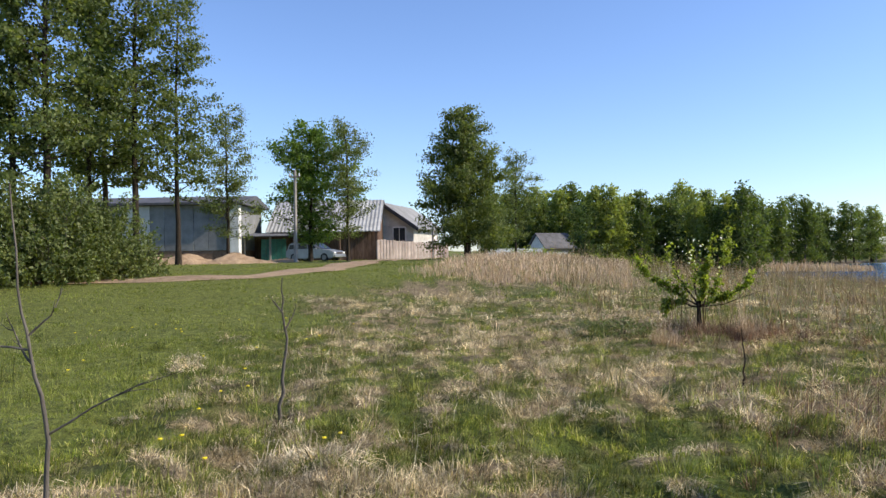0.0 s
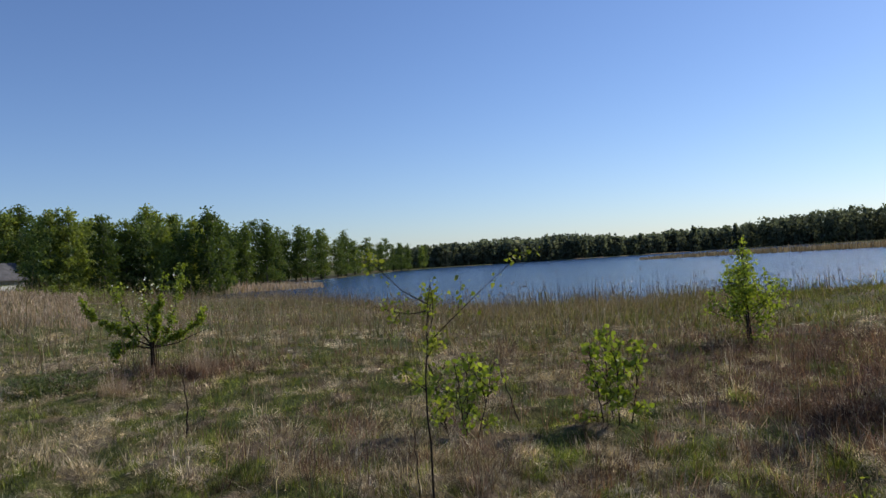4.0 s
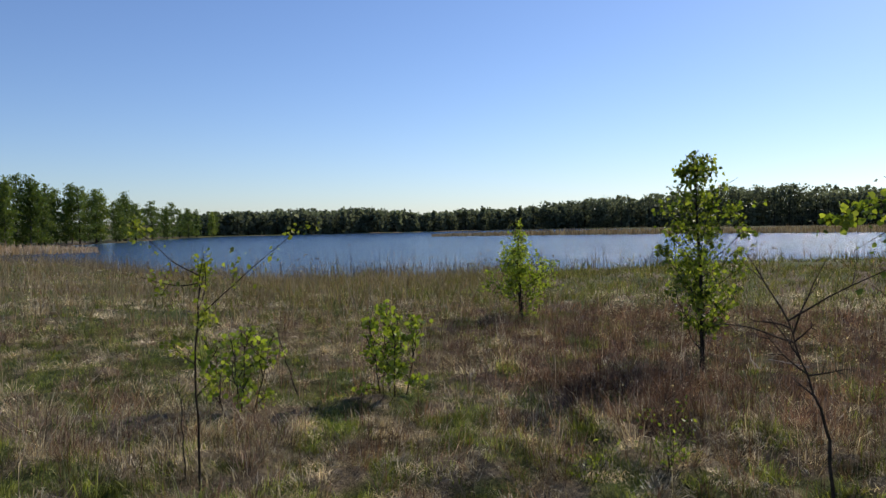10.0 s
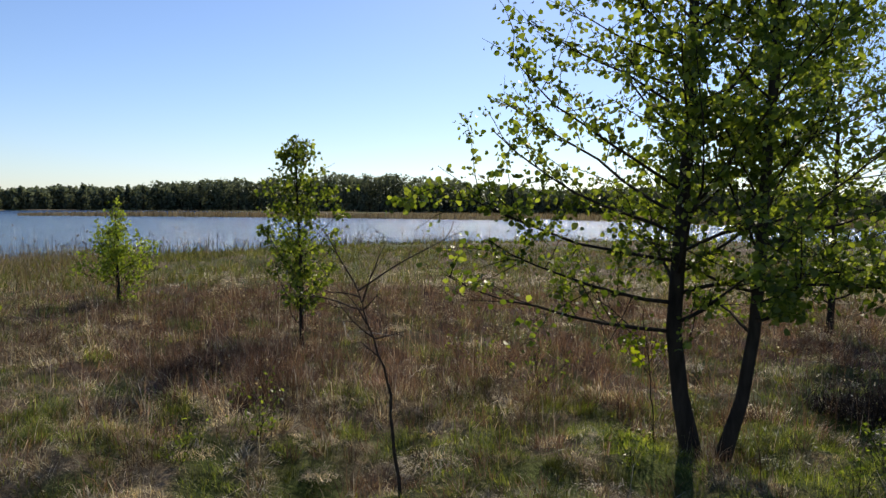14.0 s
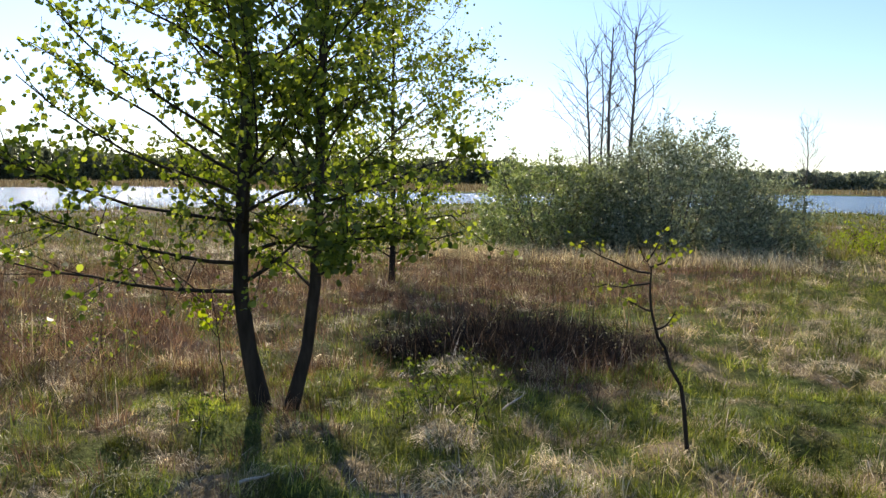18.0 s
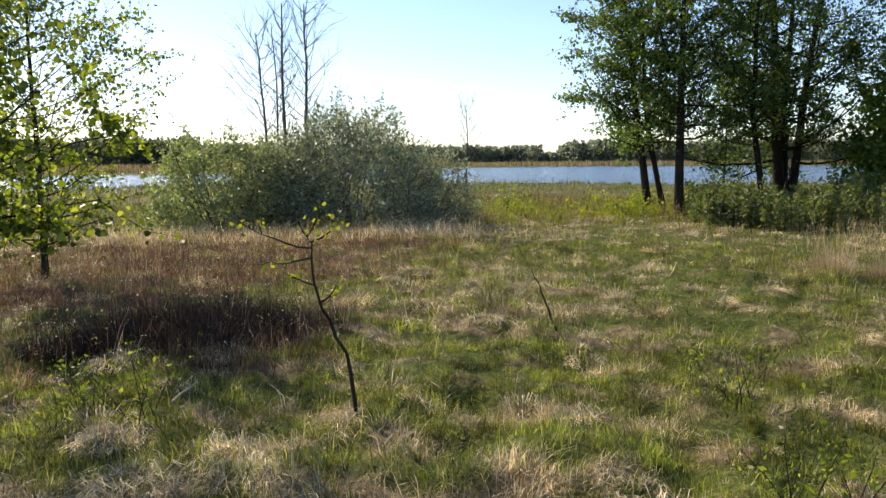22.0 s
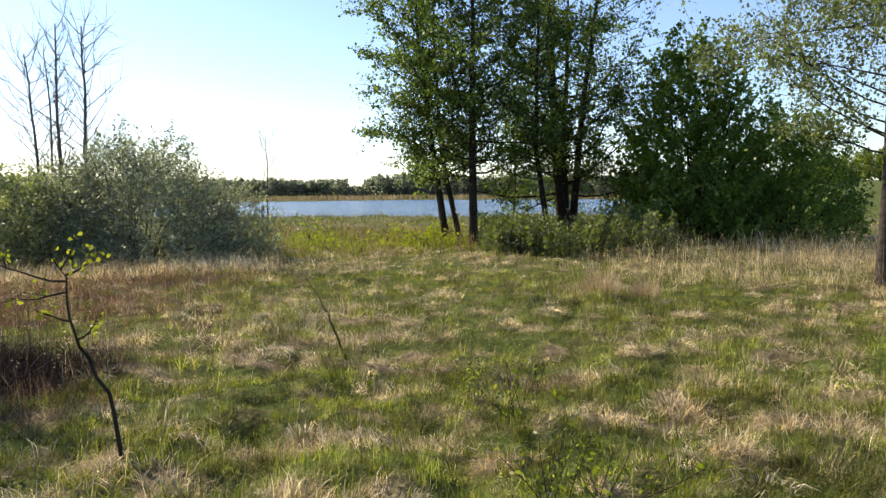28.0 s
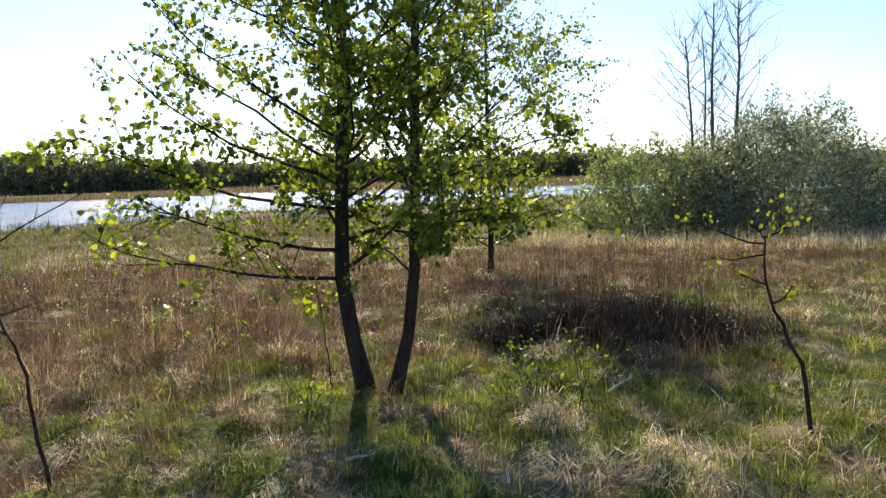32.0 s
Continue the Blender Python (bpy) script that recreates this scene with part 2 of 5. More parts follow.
def mesh_of(name, V, F, material, smooth=False):
    """A mesh from an (n, 3) array and an (m, k) array of corner numbers."""
    V, F = np.asarray(V, np.float32).reshape(-1, 3), np.asarray(F, np.int32)
    me = bpy.data.meshes.new(name)
    me.vertices.add(len(V))
    me.vertices.foreach_set("co", V.ravel())
    k = F.shape[1]
    me.loops.add(F.size)
    me.loops.foreach_set("vertex_index", F.ravel())
    me.polygons.add(len(F))
    me.polygons.foreach_set("loop_start", np.arange(0, F.size, k, dtype=np.int32))
    me.update(calc_edges=True)
    if smooth:
        me.polygons.foreach_set("use_smooth", np.ones(len(F), bool))
    me.materials.append(material)
    return me


def put(name, me, parent=None, label=""):
    ob = new(name, me)
    if parent is not None:
        ob.parent = parent
    return tagged(ob, label)


def part(name, bm, material, parent, label=""):
    me = bpy.data.meshes.new(name)
    bm.to_mesh(me)
    bm.free()
    me.materials.append(material)
    return put(name, me, parent, label)


def thing(name, place, label, category, group="", turn=0.0):
    e = new(name)
    e.empty_display_size = 0.2
    e.matrix_world = pose(*place, 0, 0, turn)
    return tagged(e, label, category, group)


class Tubes:
    """Gathers tapered tubes along poly-lines."""

    def __init__(self):
        self.V, self.F, self.n = [], [], 0

    def add(self, pts, radii, sides=6):
        pts, radii = np.asarray(pts, float), np.asarray(radii, float)
        d = np.gradient(pts, axis=0)
        d /= np.linalg.norm(d, axis=1)[:, None] + 1e-9
        ref = np.where(np.abs(d[:, 2:3]) > 0.9, [[1.0, 0, 0]], [[0, 0, 1.0]])
        u = np.cross(d, ref)
        u /= np.linalg.norm(u, axis=1)[:, None] + 1e-9
        w = np.cross(d, u)
        a = np.linspace(0, 2 * np.pi, sides, endpoint=False)
        ring = pts[:, None] + radii[:, None, None] * (np.cos(a)[None, :, None] * u[:, None] + np.sin(a)[None, :, None] * w[:, None])
        m = len(pts)
        i = np.arange(m - 1)[:, None] * sides
        j = np.arange(sides)[None]
        k = (j + 1) % sides
        q = np.stack([i + j, i + k, i + sides + k, i + sides + j], -1).reshape(-1, 4)
        self.V.append(ring.reshape(-1, 3))
        self.F.append(q + self.n)
        self.n += m * sides

    def mesh(self, name, material):
        return mesh_of(name, np.concatenate(self.V), np.concatenate(self.F), material, True)


def unit(v):
    return v / (np.linalg.norm(v, axis=-1, keepdims=True) + 1e-9)


def leaves(P, size, r, aspect=0.7, corners=4, droop=0.3, spread=0.35):
    """Leaves at the points P: pointed quads, or six-cornered round blades, folded along the rib."""
    n = len(P)
    ax = unit(r.normal(size=(n, 3)) + [0, 0, -droop])
    side = unit(np.cross(ax, r.normal(size=(n, 3))))
    up = np.cross(ax, side)
    s = (size * np.exp(np.clip(r.normal(0, spread, n), -0.6, 0.42)))[:, None]
    w = s * aspect * 0.5
    if corners == 4:
        V = np.stack([P, P + ax * s * 0.5 + side * w + up * s * 0.08, P + ax * s, P + ax * s * 0.5 - side * w + up * s * 0.08], 1)
    else:
        V = np.stack([P, P + ax * s * 0.3 + side * w * 0.8 + up * s * 0.18, P + ax * s * 0.72 + side * w * 0.9 + up * s * 0.2, P + ax * s - up * s * 0.06,
                      P + ax * s * 0.72 - side * w * 0.9 + up * s * 0.2, P + ax * s * 0.3 - side * w * 0.8 + up * s * 0.18], 1)
    F = np.arange(n * corners).reshape(n, corners)
    return V.reshape(-1, 3), F


def bent(p0, d0, length, n, r, wob=0.15, rise=0.25):
    """A poly-line from p0 along d0 that wanders and turns upwards."""
    pts, d, p = [np.array(p0, float)], unit(np.array(d0, float)), np.array(p0, float)
    for _ in range(n):
        d = unit(d + r.normal(0, wob, 3) + [0, 0, rise / n])
        p = p + d * length / n
        pts.append(p)
    return np.array(pts)


def tree_meshes(name, seed, height, spread, base=0.25, trunk_r=0.12, limbs=26, twigs=6, n_leaf=4000, leaf=0.08, bark=None, foliage=None, profile="oval",
                rise=0.5, up=0.35, stems=1, fan=0.0, corners=4, clump=0.16, aspect=0.7, lean=0.0, droop=0.3, tuft=0.0, bow=None, near=False, thick=0.34, wander=0.15, fine_twigs=True, lump=2.5, wob=0.009, flat=0.5, weigh=1.0):
    """Meshes of one tree: its stems, limbs, twigs and leaves. spread: crown radius; base: share of the height that is bare; bow: sideways path of the stem."""
    r = np.random.default_rng(seed)
    S, Ls, W, ends, wts = [], [], Tubes(), [], []
    for s in range(stems):
        a0 = 2 * np.pi * s / max(stems, 1) + r.uniform(0, 1)
        off = np.array([math.cos(a0), math.sin(a0), 0.0])
        h = height * (1.0 if s == 0 else r.uniform(0.8, 0.98))
        k = 13
        z = np.linspace(0, 1, k)
        sway = np.cumsum(r.normal(0, wob * height, (k, 2)), axis=0) * (z[:, None] ** 0.7)
        line = np.c_[sway, z * h] + off * (fan * z[:, None] ** 0.8 * spread + (0.12 * (stems > 1)))
        line[:, 0] += lean * z * h
        if bow is not None:
            f = np.linspace(0, 1, len(bow))
            line[:, 0] += np.interp(z, f, [q[0] for q in bow])
            line[:, 1] += np.interp(z, f, [q[1] for q in bow])
        rad = trunk_r * (1 - 0.85 * z) * (1.0 if s == 0 else 0.8)
        rad[0] *= 1.3
        T = Tubes()
        T.add(line, rad + 0.004 * min(1.0, height / 3), 9 if fine_twigs else 6)
        S.append(T.mesh(name + "_stem", bark or BARK))
        nl = max(3, limbs // stems)
        for i in range(nl):
            f = base + (1 - base) * ((i + r.uniform(0, 0.9)) / nl) * 0.97
            p0 = np.array([np.interp(f, z, line[:, c]) for c in range(3)])
            g = (f - base) / (1 - base)
            if profile == "oval":
                reach = (math.sin(math.pi * min(1, 0.12 + 0.86 * g)) ** 0.7)
            elif profile == "pyramid":
                reach = math.sin(math.pi * min(1, 0.3 + 0.68 * g)) ** 0.8
            elif profile == "cone":
                reach = (1 - g) ** 0.85 * 0.95 + 0.08
            elif profile == "spire":
                reach = (1.03 - g) ** 1.35 * min(1.0, 0.8 + 2.0 * g)
            elif profile == "egg":
                reach = (1.02 - g) ** 0.62 * min(1.0, 0.75 + 1.5 * g)
            elif profile == "top":
                reach = 0.45 + 0.55 * math.sin(math.pi * min(1.0, 0.2 + 0.75 * g))
            else:
                reach = 1.0 - 0.35 * g
            az = i * 2.4 + r.uniform(-0.5, 0.5) + a0
            L = spread * reach * r.uniform(0.6, 1.08)
            d0 = np.array([math.cos(az), math.sin(az), up * (0.6 + 1.3 * g) + r.normal(0, 0.15)])
            pl = bent(p0, d0, L, 7, r, wander, rise)
            r0 = max(0.005, np.interp(f, z, rad) * thick)
            T = Tubes() if near else W
            T.add(pl if fine_twigs else pl[::3], np.linspace(r0, 0.003, 8 if fine_twigs else 3), 5 if fine_twigs else 3)
            if near:
                Ls.append(T.mesh(name + "_limb", bark or BARK))
            for q in range(twigs):
                u = r.uniform(0.15, 1.0)
                b = np.array([np.interp(u * 7, np.arange(8), pl[:, c]) for c in range(3)])
                dd = unit(pl[7] - pl[0]) * 0.6 + r.normal(0, 0.55, 3) + [0, 0, 0.15]
                tw = bent(b, dd, L * r.uniform(0.2, 0.42), 3, r, 0.2, 0.2)
                if fine_twigs:
                    W.add(tw, np.linspace(max(0.0025, r0 * 0.3), 0.0015, 4), 3)
                ends.append(tw)
                wts.append(L ** weigh * r.gamma(lump))
    ends = np.array(ends)
    pick = r.choice(len(ends), n_leaf, p=np.array(wts) / np.sum(wts))
    u = r.uniform(0.0, 3.0, n_leaf)
    i0 = np.minimum(u.astype(int), 2)
    P = ends[pick, i0] * (1 - (u - i0))[:, None] + ends[pick, i0 + 1] * (u - i0)[:, None]
    P = P + r.normal(0, clump, (n_leaf, 3)) * [1, 1, flat] * (1 + tuft * r.random((n_leaf, 1)))
    P[:, 2] = np.maximum(P[:, 2], 0.08)
    LV, LF = leaves(P, leaf, r, aspect, corners, droop)
    return S, Ls, W.mesh(name + "_twigs", bark or BARK), mesh_of(name + "_crown", LV, LF, foliage or ALDER)


def plant(name, meshes, x, y, label, category="tree", group="", turn=0.0, scale=1.0, z=None, squash=1.0):
    """Sets a tree or bush on the ground: stems and limbs as parts, twigs and leaves as stuff."""
    ob = thing(name, (x, y, ground_z(x, y) - 0.03 if z is None else z), label, category, group, turn)
    ob.scale = (scale, scale, scale * squash)
    if len(meshes) == 4:
        for me in meshes[0]:
            put("trunk", me, ob)
        for me in meshes[1]:
            put("limb", me, ob)
    tagged(put("branchwork", meshes[-2], ob), kind="stuff")
    tagged(put("crown", meshes[-1], ob), kind="stuff")
    return ob


def polar(a, d):
    """The place d metres from the first eye, a degrees clockwise from +y."""
    return 0.3 + d * math.sin(radians(a)), -0.2 + d * math.cos(radians(a))


# ---- ground and lake ----
WATER = -1.3
NEAR_A = [-200, 14, 20, 26, 30, 34, 38.5, 43, 51, 60, 67, 78, 90, 104, 116, 130, 146, 157, 165, 176, 182, 200]
NEAR_D = [92, 92, 78, 70, 58, 48, 44, 41, 41, 43, 47, 55, 61, 67, 74, 76, 72, 70, 74, 80, 92, 92]
FAR_D = [92, 92, 106, 130, 150, 182, 222, 228, 246, 280, 285, 235, 192, 152, 142, 165, 200, 205, 203, 150, 92, 92]


def smooth(a, b, x):
    t = np.clip((x - a) / (b - a), 0, 1)
    return t * t * (3 - 2 * t)


def lake_depth(x, y):
    """0 on land, 1 well inside the lake."""
    dx, dy = np.asarray(x) - 0.3, np.asarray(y) + 0.2
    a, d = np.degrees(np.arctan2(dx, dy)), np.hypot(dx, dy)
    a = np.where(a < -120, a + 360, a)
    wob = 1.2 * np.sin(a * 0.9) + 0.8 * np.sin(a * 2.3 + 1)
    near, far = np.interp(a, NEAR_A, NEAR_D) + wob, np.interp(a, NEAR_A, FAR_D) + wob * 2
    return smooth(near - 2, near + 4, d) * (1 - smooth(far - 6, far, d))


def hump(x, y):
    """Hummocks a hand to a step across, rounded above and narrow below, from about 0 to 1."""
    u = np.sin(x * 5.3 + 1.3 * np.sin(y * 3.1 + 0.5)) + np.sin(y * 4.7 + 1.5 * np.sin(x * 2.7 + 1.1)) + np.sin((x + y) * 3.3 + np.sin(x * 1.7 - y * 2.3) * 1.8)
    return np.sqrt(np.clip(0.5 + u / 4.0, 0, 1.3))


def ground_z(x, y):
    x, y = np.asarray(x, float), np.asarray(y, float)
    d = np.hypot(x - 0.3, y + 0.2)
    z = 1.05 * smooth(11, 40, y) * (1 - smooth(3, 20, x))
    a = np.degrees(np.arctan2(x - 0.3, y + 0.2))
    near = np.interp(np.where(a < -120, a + 360, a), NEAR_A, NEAR_D)
    z = z - (0.38 * smooth(13, 24, d) + 0.78 * smooth(20, 1, near - d)) * smooth(5, 14, x)
    z = z + 2.6 * smooth(60, 160, -y) * (1 - smooth(-10, 25, x))
    z = z + 0.035 * np.sin(x * 3.1 + 1.7 * np.sin(y * 1.3)) * np.sin(y * 2.7 + 1.1 * np.sin(x * 1.9)) * np.exp(-d / 25)
    rough = (1 - 0.75 * smooth(-1, -5, x) * smooth(4, 9, y)) * smooth(1.5, 3.0, d) * np.exp(-d / 30)
    z = z + (0.14 * (hump(x, y) - 0.6) + 0.075 * (hump(x * 2.3 + 4.0, y * 2.3 - 7.0) - 0.6)) * rough
    z = z + 0.05 * np.sin(x * 0.9 + 2) * np.sin(y * 0.8 + 0.5)
    z = z + 6.0 * smooth(450, 900, d)
    z = z - 1.6 * lake_depth(x, y)
    return float(z) if z.ndim == 0 else z


def shoot_bush(name, seed, rx, ry, h, n_shoot, each, leaf, bark, foliage, aspect=0.4, length=0.5, power=2.4, lumpy=0.14, n_stem=40, corners=4, sprout=0.06, droop=-0.3):
    """A bush or low crown of leafy shoots that point up and outwards from an uneven dome, open between them."""
    r = np.random.default_rng(seed)
    n = n_shoot
    az = r.uniform(0, 2 * np.pi, n)
    q = np.sqrt(r.random(n))
    side = r.random(n) < 0.45
    q = np.where(side, 0.8 + 0.2 * r.random(n), q * 0.97)
    lump = 1 + lumpy * (np.sin(3 * az + seed) * np.cos(5 * q + seed * 0.7) + 0.7 * np.sin(7 * az + 6 * q + seed * 1.3)) + r.normal(0, 0.035, n)
    top = h * np.maximum(1 - q ** power, 0.02) ** 0.55 * lump
    z = np.where(side, r.uniform(0.04, 1.0, n) * np.maximum(top, 0.35 * h), top)
    bulge = np.where(side, np.sqrt(np.clip(1 - (z / (h * 1.05)) ** 2, 0.05, 1)), 1.0)
    deep = np.where(r.random(n) < 0.3, r.uniform(0.55, 0.9, n), 1.0)
    tip = np.c_[rx * q * bulge * lump * deep * np.cos(az), ry * q * bulge * lump * deep * np.sin(az), np.maximum(z * deep, 0.1)]
    way = unit(np.c_[np.cos(az) * q * 0.9, np.sin(az) * q * 0.9, np.full(n, 0.75)] + r.normal(0, 0.28, (n, 3)))
    ln = length * np.exp(r.normal(0, 0.3, n))
    tip = tip + way * (np.abs(r.normal(0, sprout * h, n)) * (r.random(n) < 0.35))[:, None]
    foot = tip - way * ln[:, None]
    T = Tubes()
    for k in range(n_stem):
        i = int(r.integers(n))
        p = np.array([foot[i, 0] * 0.3 + r.normal(0, 0.12), foot[i, 1] * 0.3 + r.normal(0, 0.12), -0.05])
        mid = p * 0.45 + foot[i] * 0.55 + [0, 0, 0.05 * h]
        T.add([p, (p + mid) / 2 + r.normal(0, 0.04, 3), mid, foot[i], tip[i]], np.array([0.03, 0.022, 0.016, 0.009, 0.003]) * max(1.0, h / 3.5), 5)
    for i in range(0, n, 3):
        T.add([foot[i], (foot[i] + tip[i]) / 2, tip[i]], [0.006, 0.005, 0.002], 3)
    s = np.repeat(np.arange(n), each)
    u = r.random(len(s))
    P = foot[s] * (1 - u)[:, None] + tip[s] * u[:, None] + r.normal(0, leaf * 0.45, (len(s), 3)) * (1.25 - 0.8 * u)[:, None]
    P = P[P[:, 2] > 0.03]
    V, F = leaves(P, leaf, r, aspect, corners, droop)
    return T.mesh(name + "_stems", bark), mesh_of(name + "_crown", V, F, foliage)


def field(x, y, s, seed):
    """A smooth random field of about -1 to 1 with features s metres across."""
    r = np.random.default_rng(seed)
    v = np.zeros_like(x)
    for k in range(7):
        a, f, ph = r.uniform(0, 2 * np.pi), r.uniform(0.6, 1.7) * 2.2 / s, r.uniform(0, 6.28)
        v += np.sin((x * np.cos(a) + y * np.sin(a)) * f + ph + 0.8 * np.sin((x * np.sin(a) - y * np.cos(a)) * f * 0.7 + ph * 2))
    return v / 3.2


def cover_share(x, y):
    """Shares of dry grass, rust stems and sedge at a place, and how far it is mown lawn."""
    dx, dy = x - 0.3, y + 0.2
    a, d = np.degrees(np.arctan2(dx, dy)), np.hypot(dx, dy)
    a = np.where(a < -120, a + 360, a)
    f1, f2, f3 = field(x, y, 1.3, 3), field(x, y, 5.0, 5), field(x, y, 0.34, 9)
    lawn = smooth(9, -9, a - np.interp(d, [5, 10, 20, 35], [-36, -22, -8, 3]) + 6 * f2 + 4 * f1)
    dry = 0.5 + 0.25 * f1 + 0.2 * f2 + 0.5 * f3 + 0.6 * (hump(x * 2.3 + 4.0, y * 2.3 - 7.0) - 0.7)
    dry = dry - 0.22 * (1 - smooth(10, 40, a)) * (1 - smooth(6, 9, d)) - 0.7 * lawn - 0.12 * smooth(95, 125, a) - 0.6 * smooth(30, 60, -y)
    rust = smooth(6.3, 8.6, d + f2 * 1.2 + f1) * (1 - smooth(13.5, 17, d + f2)) * smooth(46, 66, a) * (1 - smooth(128, 142, a))
    rust = np.maximum(rust, 0.8 * np.exp(-((x - 4.6) ** 2 + (y - 12.2) ** 2) / 2.2))
    rust = np.maximum(rust, 0.5 * smooth(70, 88, a) * smooth(4, 7, d) * (1 - smooth(106, 114, a)))
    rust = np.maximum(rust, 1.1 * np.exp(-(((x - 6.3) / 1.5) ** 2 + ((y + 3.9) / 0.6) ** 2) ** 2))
    rust = np.maximum(rust, 0.6 * np.exp(-(((x - 6.9) / 1.5) ** 2 + ((y - 2.6) / 0.7) ** 2) ** 2))
    rust = np.maximum(rust, 0.3 * smooth(58, 74, a) * smooth(3.5, 5, d) * (1 - smooth(9, 11, d)) * (1 - smooth(84, 94, a)))
    rust = np.maximum(rust, 0.2 * smooth(14, 30, a) * smooth(3, 5, d) * (1 - smooth(104, 112, a)))
    rust = np.maximum(rust, 0.95 * smooth(11.5, 13, d + f2) * (1 - smooth(17.5, 19.5, d)) * smooth(108, 116, a) * (1 - smooth(137, 146, a + 3 * f1)))
    rust = rust * (0.7 + 0.6 * f3)
    sedge = smooth(12.5, 16, d + f2) * smooth(30, 48, a) * (1 - 0.8 * smooth(150, 165, a)) * (1 - 0.75 * smooth(106, 114, a) * (1 - smooth(17.5, 19.5, d)))
    return dry, rust, sedge, lawn, a, d, f1, f3


def cover_kind(x, y, r):
    """Which plant grows there: 0 green, 1 dry, 2 rust, 3 sedge, 4 mown lawn; and how thick the dry grass stands."""
    dry, rust, sedge, lawn, a, d, f1, f3 = cover_share(x, y)
    u = r.random(len(x))
    kind = np.where(u < np.clip(smooth(0.28, 0.78, dry), 0.05, 0.92) * (1 - 0.6 * lawn), 1, 0)
    kind = np.where((kind == 0) & (r.random(len(x)) < lawn), 4, kind)
    kind = np.where(r.random(len(x)) < rust, 2, kind)
    kind = np.where((r.random(len(x)) < sedge * 0.7) & (kind != 2), 3, kind)
    lake = lake_depth(x, y) > 0.12
    return np.where(lake, -1, kind), a, d, f1, dry, lawn


def ground_mat():
    m, n, l, p = mat("meadow_soil")
    dry, rust = n.new("ShaderNodeAttribute"), n.new("ShaderNodeAttribute")
    dry.attribute_name, rust.attribute_name = "dry", "rust"
    b = noise_tex(n, l, 6.0, 6.0, 0.7)
    c = noise_tex(n, l, 45.0, 4.0, 0.7)
    jit = n.new("ShaderNodeMath")
    jit.operation = "MULTIPLY_ADD"
    l.new(b.outputs[0], jit.inputs[0])
    jit.inputs[1].default_value = 1.1
    l.new(dry.outputs["Fac"], jit.inputs[2])
    r1 = ramp(n, [(0.4, (0.085, 0.12, 0.025)), (0.8, (0.13, 0.13, 0.05)), (1.0, (0.23, 0.185, 0.12))])
    half = n.new("ShaderNodeMath")
    half.operation = "MULTIPLY"
    half.inputs[1].default_value = 0.75
    l.new(jit.outputs[0], half.inputs[0])
    l.new(half.outputs[0], r1.inputs[0])
    lawn = n.new("ShaderNodeAttribute")
    lawn.attribute_name = "lawn"
    base = mixc(n, l, mixc(n, l, r1.outputs[0], (0.14, 0.165, 0.042), lawn.outputs["Fac"]), (0.085, 0.05, 0.04), rust.outputs["Fac"])
    r2 = ramp(n, [(0.3, (0.35, 0.33, 0.3)), (0.68, (1.45, 1.4, 1.32))])
    l.new(b.outputs[0], r2.inputs[0])
    r3 = ramp(n, [(0.3, (0.45, 0.45, 0.45)), (0.7, (1.5, 1.48, 1.42))])
    l.new(c.outputs[0], r3.inputs[0])
    col = mixc(n, l, mixc(n, l, base, r2.outputs[0], 1.0, "MULTIPLY"), r3.outputs[0], 1.0, "MULTIPLY")
    l.new(col, p.inputs["Base Color"])
    p.inputs["Roughness"].default_value = 0.95
    p.inputs["Specular IOR Level"].default_value = 0.15
    bump(n, l, p, b.outputs[0], 1.0, 0.1)
    return m


def build_ground():
    rr = np.concatenate([[0.0], np.arange(0.5, 2.0, 0.25), 2.0 * 1.022 ** np.arange(107), 20.6 * 1.09 ** np.arange(1, 61)])
    seg = 420
    a = np.linspace(0, 2 * np.pi, seg, endpoint=False)
    R, A = np.meshgrid(rr[1:], a, indexing="ij")
    X, Y = 0.3 + R * np.sin(A), -0.2 + R * np.cos(A)
    V = np.concatenate([np.c_[X.ravel(), Y.ravel(), ground_z(X, Y).ravel()]])
    m = len(rr) - 1
    i, j = np.arange(m - 1)[:, None] * seg, np.arange(seg)[None]
    k = (j + 1) % seg
    F = np.stack([i + j, i + seg + j, i + seg + k, i + k], -1).reshape(-1, 4)[:, ::-1]
    centre = np.arange(0, seg, 2)
    cap = np.stack([np.full(seg // 2, len(V)), centre, (centre + 1) % seg, (centre + 2) % seg], -1)[:, ::-1]
    V = np.concatenate([V, [[0.3, -0.2, ground_z(0.3, -0.2)]]])
    me = mesh_of("ground", V, np.concatenate([F, cap]), ground_mat(), True)
    share = cover_share(V[:, 0], V[:, 1])
    for key, val in (("dry", np.clip(share[0], 0, 1)), ("rust", np.clip(share[1], 0, 1)), ("lawn", np.clip(share[3], 0, 1))):
        me.attributes.new(key, "FLOAT", "POINT").data.foreach_set("value", val.astype(np.float32))
    ob = put("ground", me)
    tagged(ob, "uneven meadow ground with grass thatch and bare soil", "ground", kind="structure")


build_ground()


def water_mat():
    m, n, l, p = mat("lake_water")
    p.inputs["Base Color"].default_value = (0.01, 0.045, 0.11, 1)
    p.inputs["Roughness"].default_value = 0.18
    p.inputs["IOR"].default_value = 1.33
    a = noise_tex(n, l, 1.6, 4.0, 0.6, stretch=(1.0, 1.6, 1.0))
    b = noise_tex(n, l, 0.25, 3.0, 0.55)
    mx = n.new("ShaderNodeMath")
    mx.operation = "ADD"
    l.new(a.outputs[0], mx.inputs[0])
    l.new(b.outputs[0], mx.inputs[1])
    bump(n, l, p, mx.outputs[0], 1.0, 0.4)
    return m


